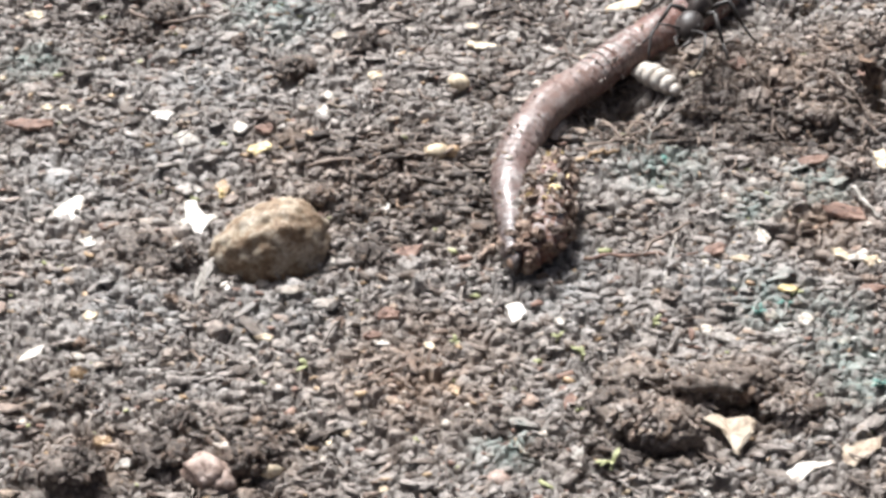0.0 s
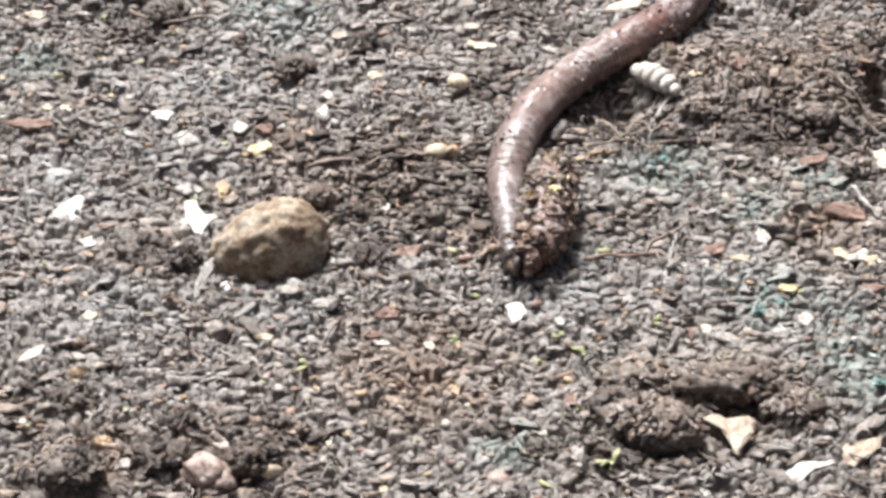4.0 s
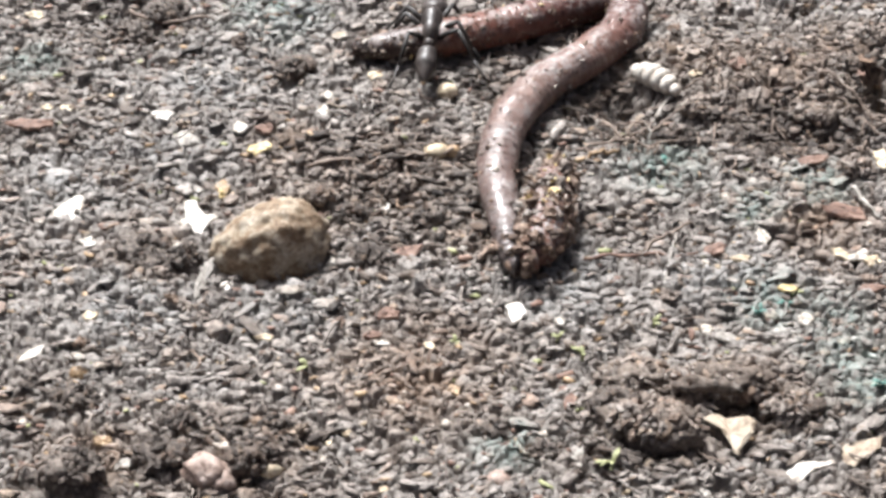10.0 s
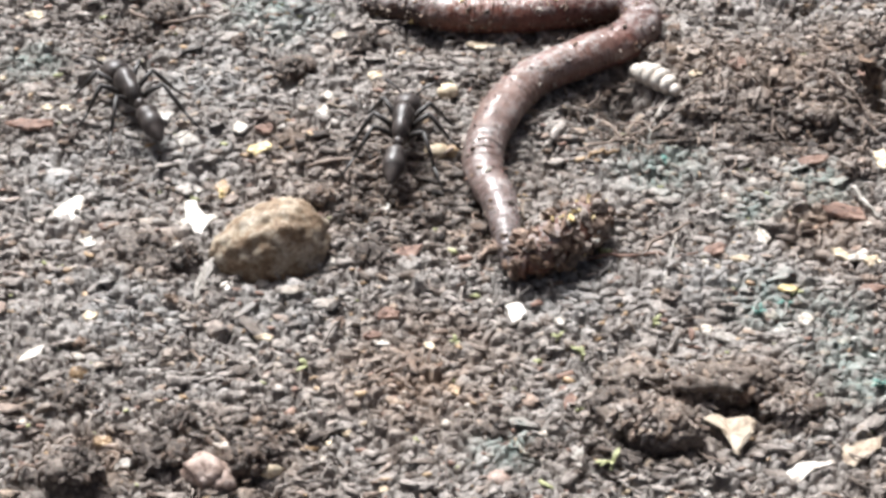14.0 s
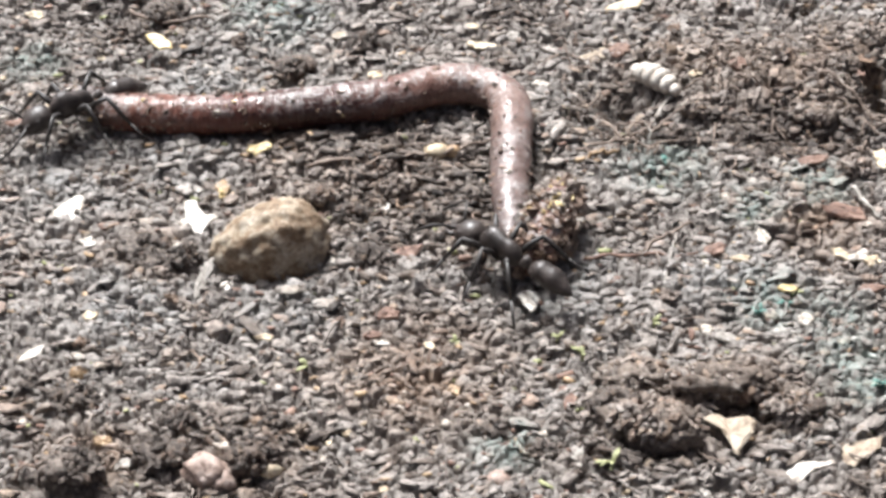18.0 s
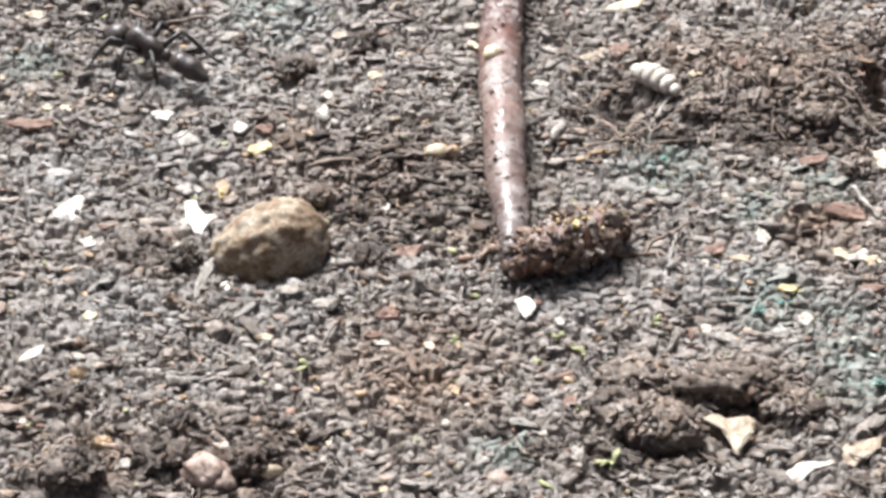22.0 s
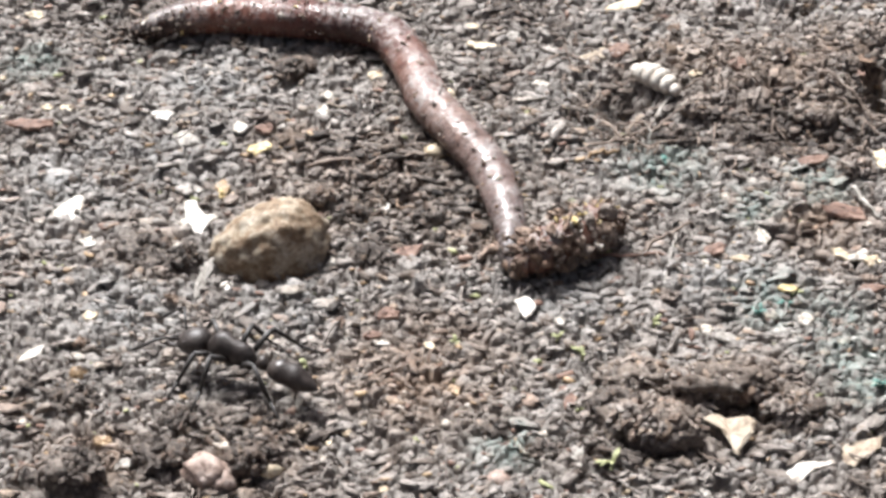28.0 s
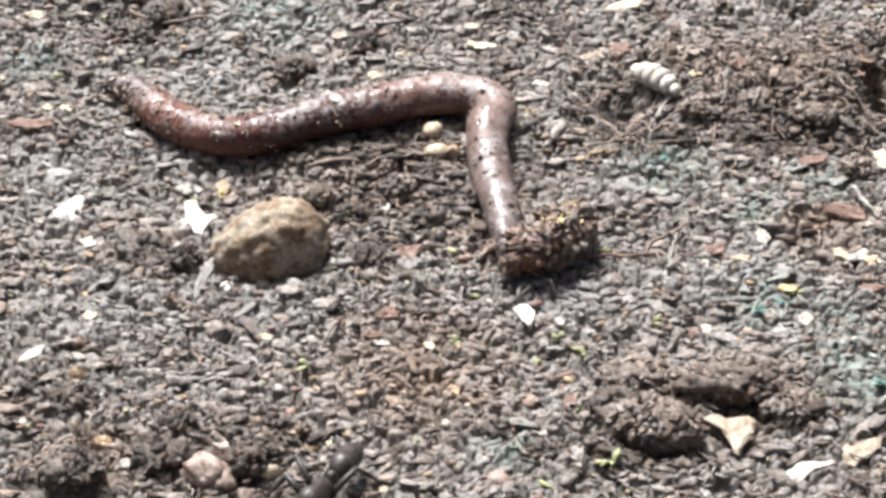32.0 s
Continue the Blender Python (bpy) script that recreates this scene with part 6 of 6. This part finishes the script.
    stride(ants[1], [
        (0, 9.0, 52.3, 0, -34), (2.1, 12.1, 50.2, 0, -65), (2.3, 10.3, 29.5, 0, -107), (2.5, -2.9, 6.5, 0, -96), (2.7, -0.9, 0.1, 0, 154), (2.9, 4.1, -1.6, 0, -36),
        (3, 5.1, -1.9, 0, -29), (3.15, 22.8, -2.2, 0, 1), (3.35, 41.6, -1.4, 0, 39), (4.8, 44.7, 11.5, 0, 130), (5.5, 17.9, 10.4, 0, 97), (5.7, 19.9, 19.0, 0, 74),
        (5.9, 23.9, 31.2, 0, 78), (6.1, 26.0, 50.2, 0, 128), (9.05, -26.5, 56.7, 0, -133), (9.3, -19.8, 24.2, 0, -68), (9.5, -6.8, 3.5, 0, -36), (9.7, -3.8, 9.3, 0, 38),
        (9.9, -0.8, 24.7, 0, 86), (10, -1.1, 26.6, 0, 85), (10.1, -0.7, 25.6, 0, 88), (10.25, 0.9, 52.3, 0, 37), (10.4, 24.7, 47.1, 0, -61), (10.5, 14.4, 16.7, 0, -121),
        (10.7, 11.5, 17.1, 0, -142), (10.9, 13.0, 17.3, 2.5, 98), (11, 13.8, 14.5, 0, -152), (11.1, 13.1, 11.6, 0, -151), (11.3, 13.6, 6.6, 0, -165), (11.5, 17.2, 5.3, 0, -175),
        (11.9, 13.4, 8.2, 0, -138), (12, 13.6, -1.5, 0, -160), (12.1, 6.5, -3.2, 0, 110), (12.3, 5.6, -2.9, 0, 86), (12.5, 3.6, -4.9, 0, 100), (12.7, -1.8, -2.0, 0, 72),
        (12.9, 14.3, -4.3, 0, 172), (13, 11.4, -3.7, 0, 149), (13.1, 3.3, -3.8, 0, 83), (13.3, 2.5, -3.4, 0, 44), (13.5, -3.9, -4.1, 0, 159), (13.7, -1.9, 2.7, 0, 125),
        (13.9, -4.3, 2.8, 0, 97), (14, -3.5, 12.2, 0, 83), (14.1, -3.5, 22.1, 0, 77), (14.3, -3.1, 21.6, 0, 71), (14.5, -1.7, 30.4, 0, 83), (15, -0.8, 52.3, 0, 45),
        (15.2, 54.3, 55.6, 0, -48), (15.5, 37.6, -39.1, 0, -139), (15.9, 8.1, -40.1, 0, 139), (16.3, 4.9, -13.5, 0, 95), (16.5, 4.4, -2.6, 0, 71), (16.7, 9.0, -5.3, 0, 125),
        (16.9, -5.0, -4.6, 0, 152), (17, -2.6, -4.7, 0, 102), (17.1, -9.6, -3.9, 0, 166), (17.3, -10.5, -8.8, 0, 37), (17.5, -2.6, -9.9, 0, 13), (17.7, 3.6, -4.9, 0, 65),
        (17.9, 4.0, -3.5, 0, 75), (18, 5.3, -4.4, 0, 138), (18.1, -4.3, -5.7, 0, 146), (18.3, -4.7, 8.6, 0, 64), (18.45, 10.5, 23.3, 0, 31), (18.6, 33.3, 30.3, 0, 47),
        (18.8, 38.6, 52.3, 0, 129), (19.5, -9.9, 50.2, 0, -128), (19.7, -5.0, 27.7, 0, -57), (19.9, -0.7, 24.6, 0, -38), (20, 4.8, 20.1, 0, -33), (20.15, 16.1, 18.9, 0, 32),
        (20.4, 27.6, 50.2, 0, 77), (30.02, 28.1, 55.6, 0, 170), (30.1, 18.2, 15.5, 0, -57), (30.3, 27.1, 13.8, 0, -11), (30.45, 43.6, 10.7, 0, -10), (32, 43.6, 10.7, 0, -10),
    ])
    stride(ants[2], [
        (0, 42.4, -7.1, 0, -100), (2.65, 42.1, -8.5, 0, -134), (2.88, 29.7, -10.9, 0, -90), (2.97, 41.7, -13.2, 0, 35), (10.2, 47.0, 19.6, 0, 138), (10.5, 29.1, 15.1, 0, -121),
        (10.7, 30.7, 8.4, 0, -124), (10.9, 22.8, 7.2, 0, 177), (11, 18.9, 8.9, 0, -180), (11.1, 19.4, 7.6, 0, -179), (11.3, 30.2, 15.2, 0, 25), (11.5, 46.0, 19.5, 0, -41),
        (13.5, 43.2, -2.2, 0, -138), (13.7, 17.8, -2.9, 0, -174), (13.83, 29.6, -1.4, 0, 6), (13.95, 43.6, 0.0, 0, 45), (16, 49.6, 53.4, 0, 130), (17.5, -48.7, 58.9, 0, -135),
        (19.5, -46.5, 17.3, 0, -84), (19.97, -46.2, 15.6, 0, -46), (20.12, -21.5, 10.6, 0, -21), (20.3, 2.3, -2.9, 0, -1), (20.5, 15.9, 4.1, 0, 25), (20.7, 17.3, 4.7, 0, 5),
        (20.9, 21.3, 2.6, 0, 3), (21, 20.7, 3.0, 0, 25), (21.1, 22.4, 5.3, 0, -168), (21.3, 8.5, -3.7, 0, -166), (21.5, 3.4, -3.3, 0, 82), (21.7, 5.3, -3.1, 0, 89),
        (21.9, -6.0, 0.6, 0, 153), (22, -25.0, 24.2, 0, 144), (22.2, -49.2, 39.0, 0, 126), (23, -54.4, 60.0, 0, 52), (25, 55.1, 60.0, 0, -50), (26.5, 42.0, -13.8, 0, -103),
        (30.3, 39.9, -21.5, 0, -143), (30.5, 25.2, -21.2, 0, 168), (30.7, -10.7, -5.4, 0, -175), (30.9, -7.9, -15.4, 0, 169), (31, -2.9, -15.1, 0, 20), (31.1, 4.0, -6.4, 0, 92),
        (31.3, 9.4, -5.3, 0, 157), (31.5, 9.3, -5.7, 2, 98), (31.7, 2.9, -22.2, 0, 171), (31.9, -5.0, -25.7, 0, 173), (32, -8.4, -31.0, 0, -115),
    ])
    stride(ants[3], [
        (0, 8.1, -41.6, 0, 15), (11.45, 11.8, -40.6, 0, 62), (11.7, 5.7, -22.3, 0, 125), (11.9, -11.9, -8.0, 0, 153), (12, -23.3, -4.9, 0, 128), (12.1, -24.6, 2.8, 0, 169),
        (12.3, -18.4, -11.9, 0, -111), (12.5, -30.5, -17.4, 0, -159), (12.65, -39.2, -20.2, 0, 149), (13.3, -45.2, 15.6, 0, 45), (13.75, -34.1, 13.7, 0, 7), (14, -26.1, 17.2, 0, 117),
        (14.1, -27.0, 17.8, 0, 106), (14.3, -26.4, 17.8, 0, 104), (14.5, -23.8, 25.1, 0, 79), (14.8, -23.2, 50.2, 0, 134), (16.3, -28.6, 50.2, 0, -115), (16.6, -18.7, 38.7, 0, -60),
        (16.9, -12.3, 21.1, 0, 141), (17, -15.9, 20.3, 0, -173), (17.1, -19.3, 20.7, 0, -165), (17.3, -27.1, 14.7, 0, 152), (17.5, -26.8, 20.7, 0, 168), (17.7, -28.3, 16.6, 0, 179),
        (18, -30.2, 15.9, 0, -145), (18.1, -34.8, 26.9, 0, 81), (18.3, -27.8, 35.1, 0, 76), (18.5, -31.4, 51.3, 0, 136), (19, -54.7, 55.6, 0, -135), (21, -43.6, -7.1, 0, -80),
        (22.5, -37.3, -42.7, 0, -40), (24, -6.8, -42.7, 0, 3), (25.02, 13.7, -40.6, 0, 60), (25.1, 2.1, -14.7, 0, 165), (25.3, 4.1, -6.2, 0, 88), (25.5, 5.2, -2.0, 0, 99),
        (25.8, -3.7, -3.6, 0, -159), (26.2, -20.4, -13.8, 0, -155), (26.5, -40.4, -20.2, 0, -122), (26.7, -37.3, -42.7, 0, -41), (27, -18.0, -42.7, 0, 2), (27.65, 8.1, -40.6, 0, 59),
        (27.9, 0.3, -23.6, 0, 135), (28, -14.6, -16.7, 0, 153), (28.15, -42.0, -8.5, 0, 163), (32, -42.0, -8.5, 0, 163),
    ])
    stride(ants[4], [
        (0, 44.6, 6.0, 0, 84), (5, 49.6, 53.4, 0, -6), (27, 44.9, 7.6, 0, -148), (27.45, 32.3, 12.2, 0, 160), (27.6, 32.3, 12.2, 0, 160), (27.9, 45.6, 17.1, 0, 20),
        (32, 45.6, 17.1, 0, 20),
    ])

motions()
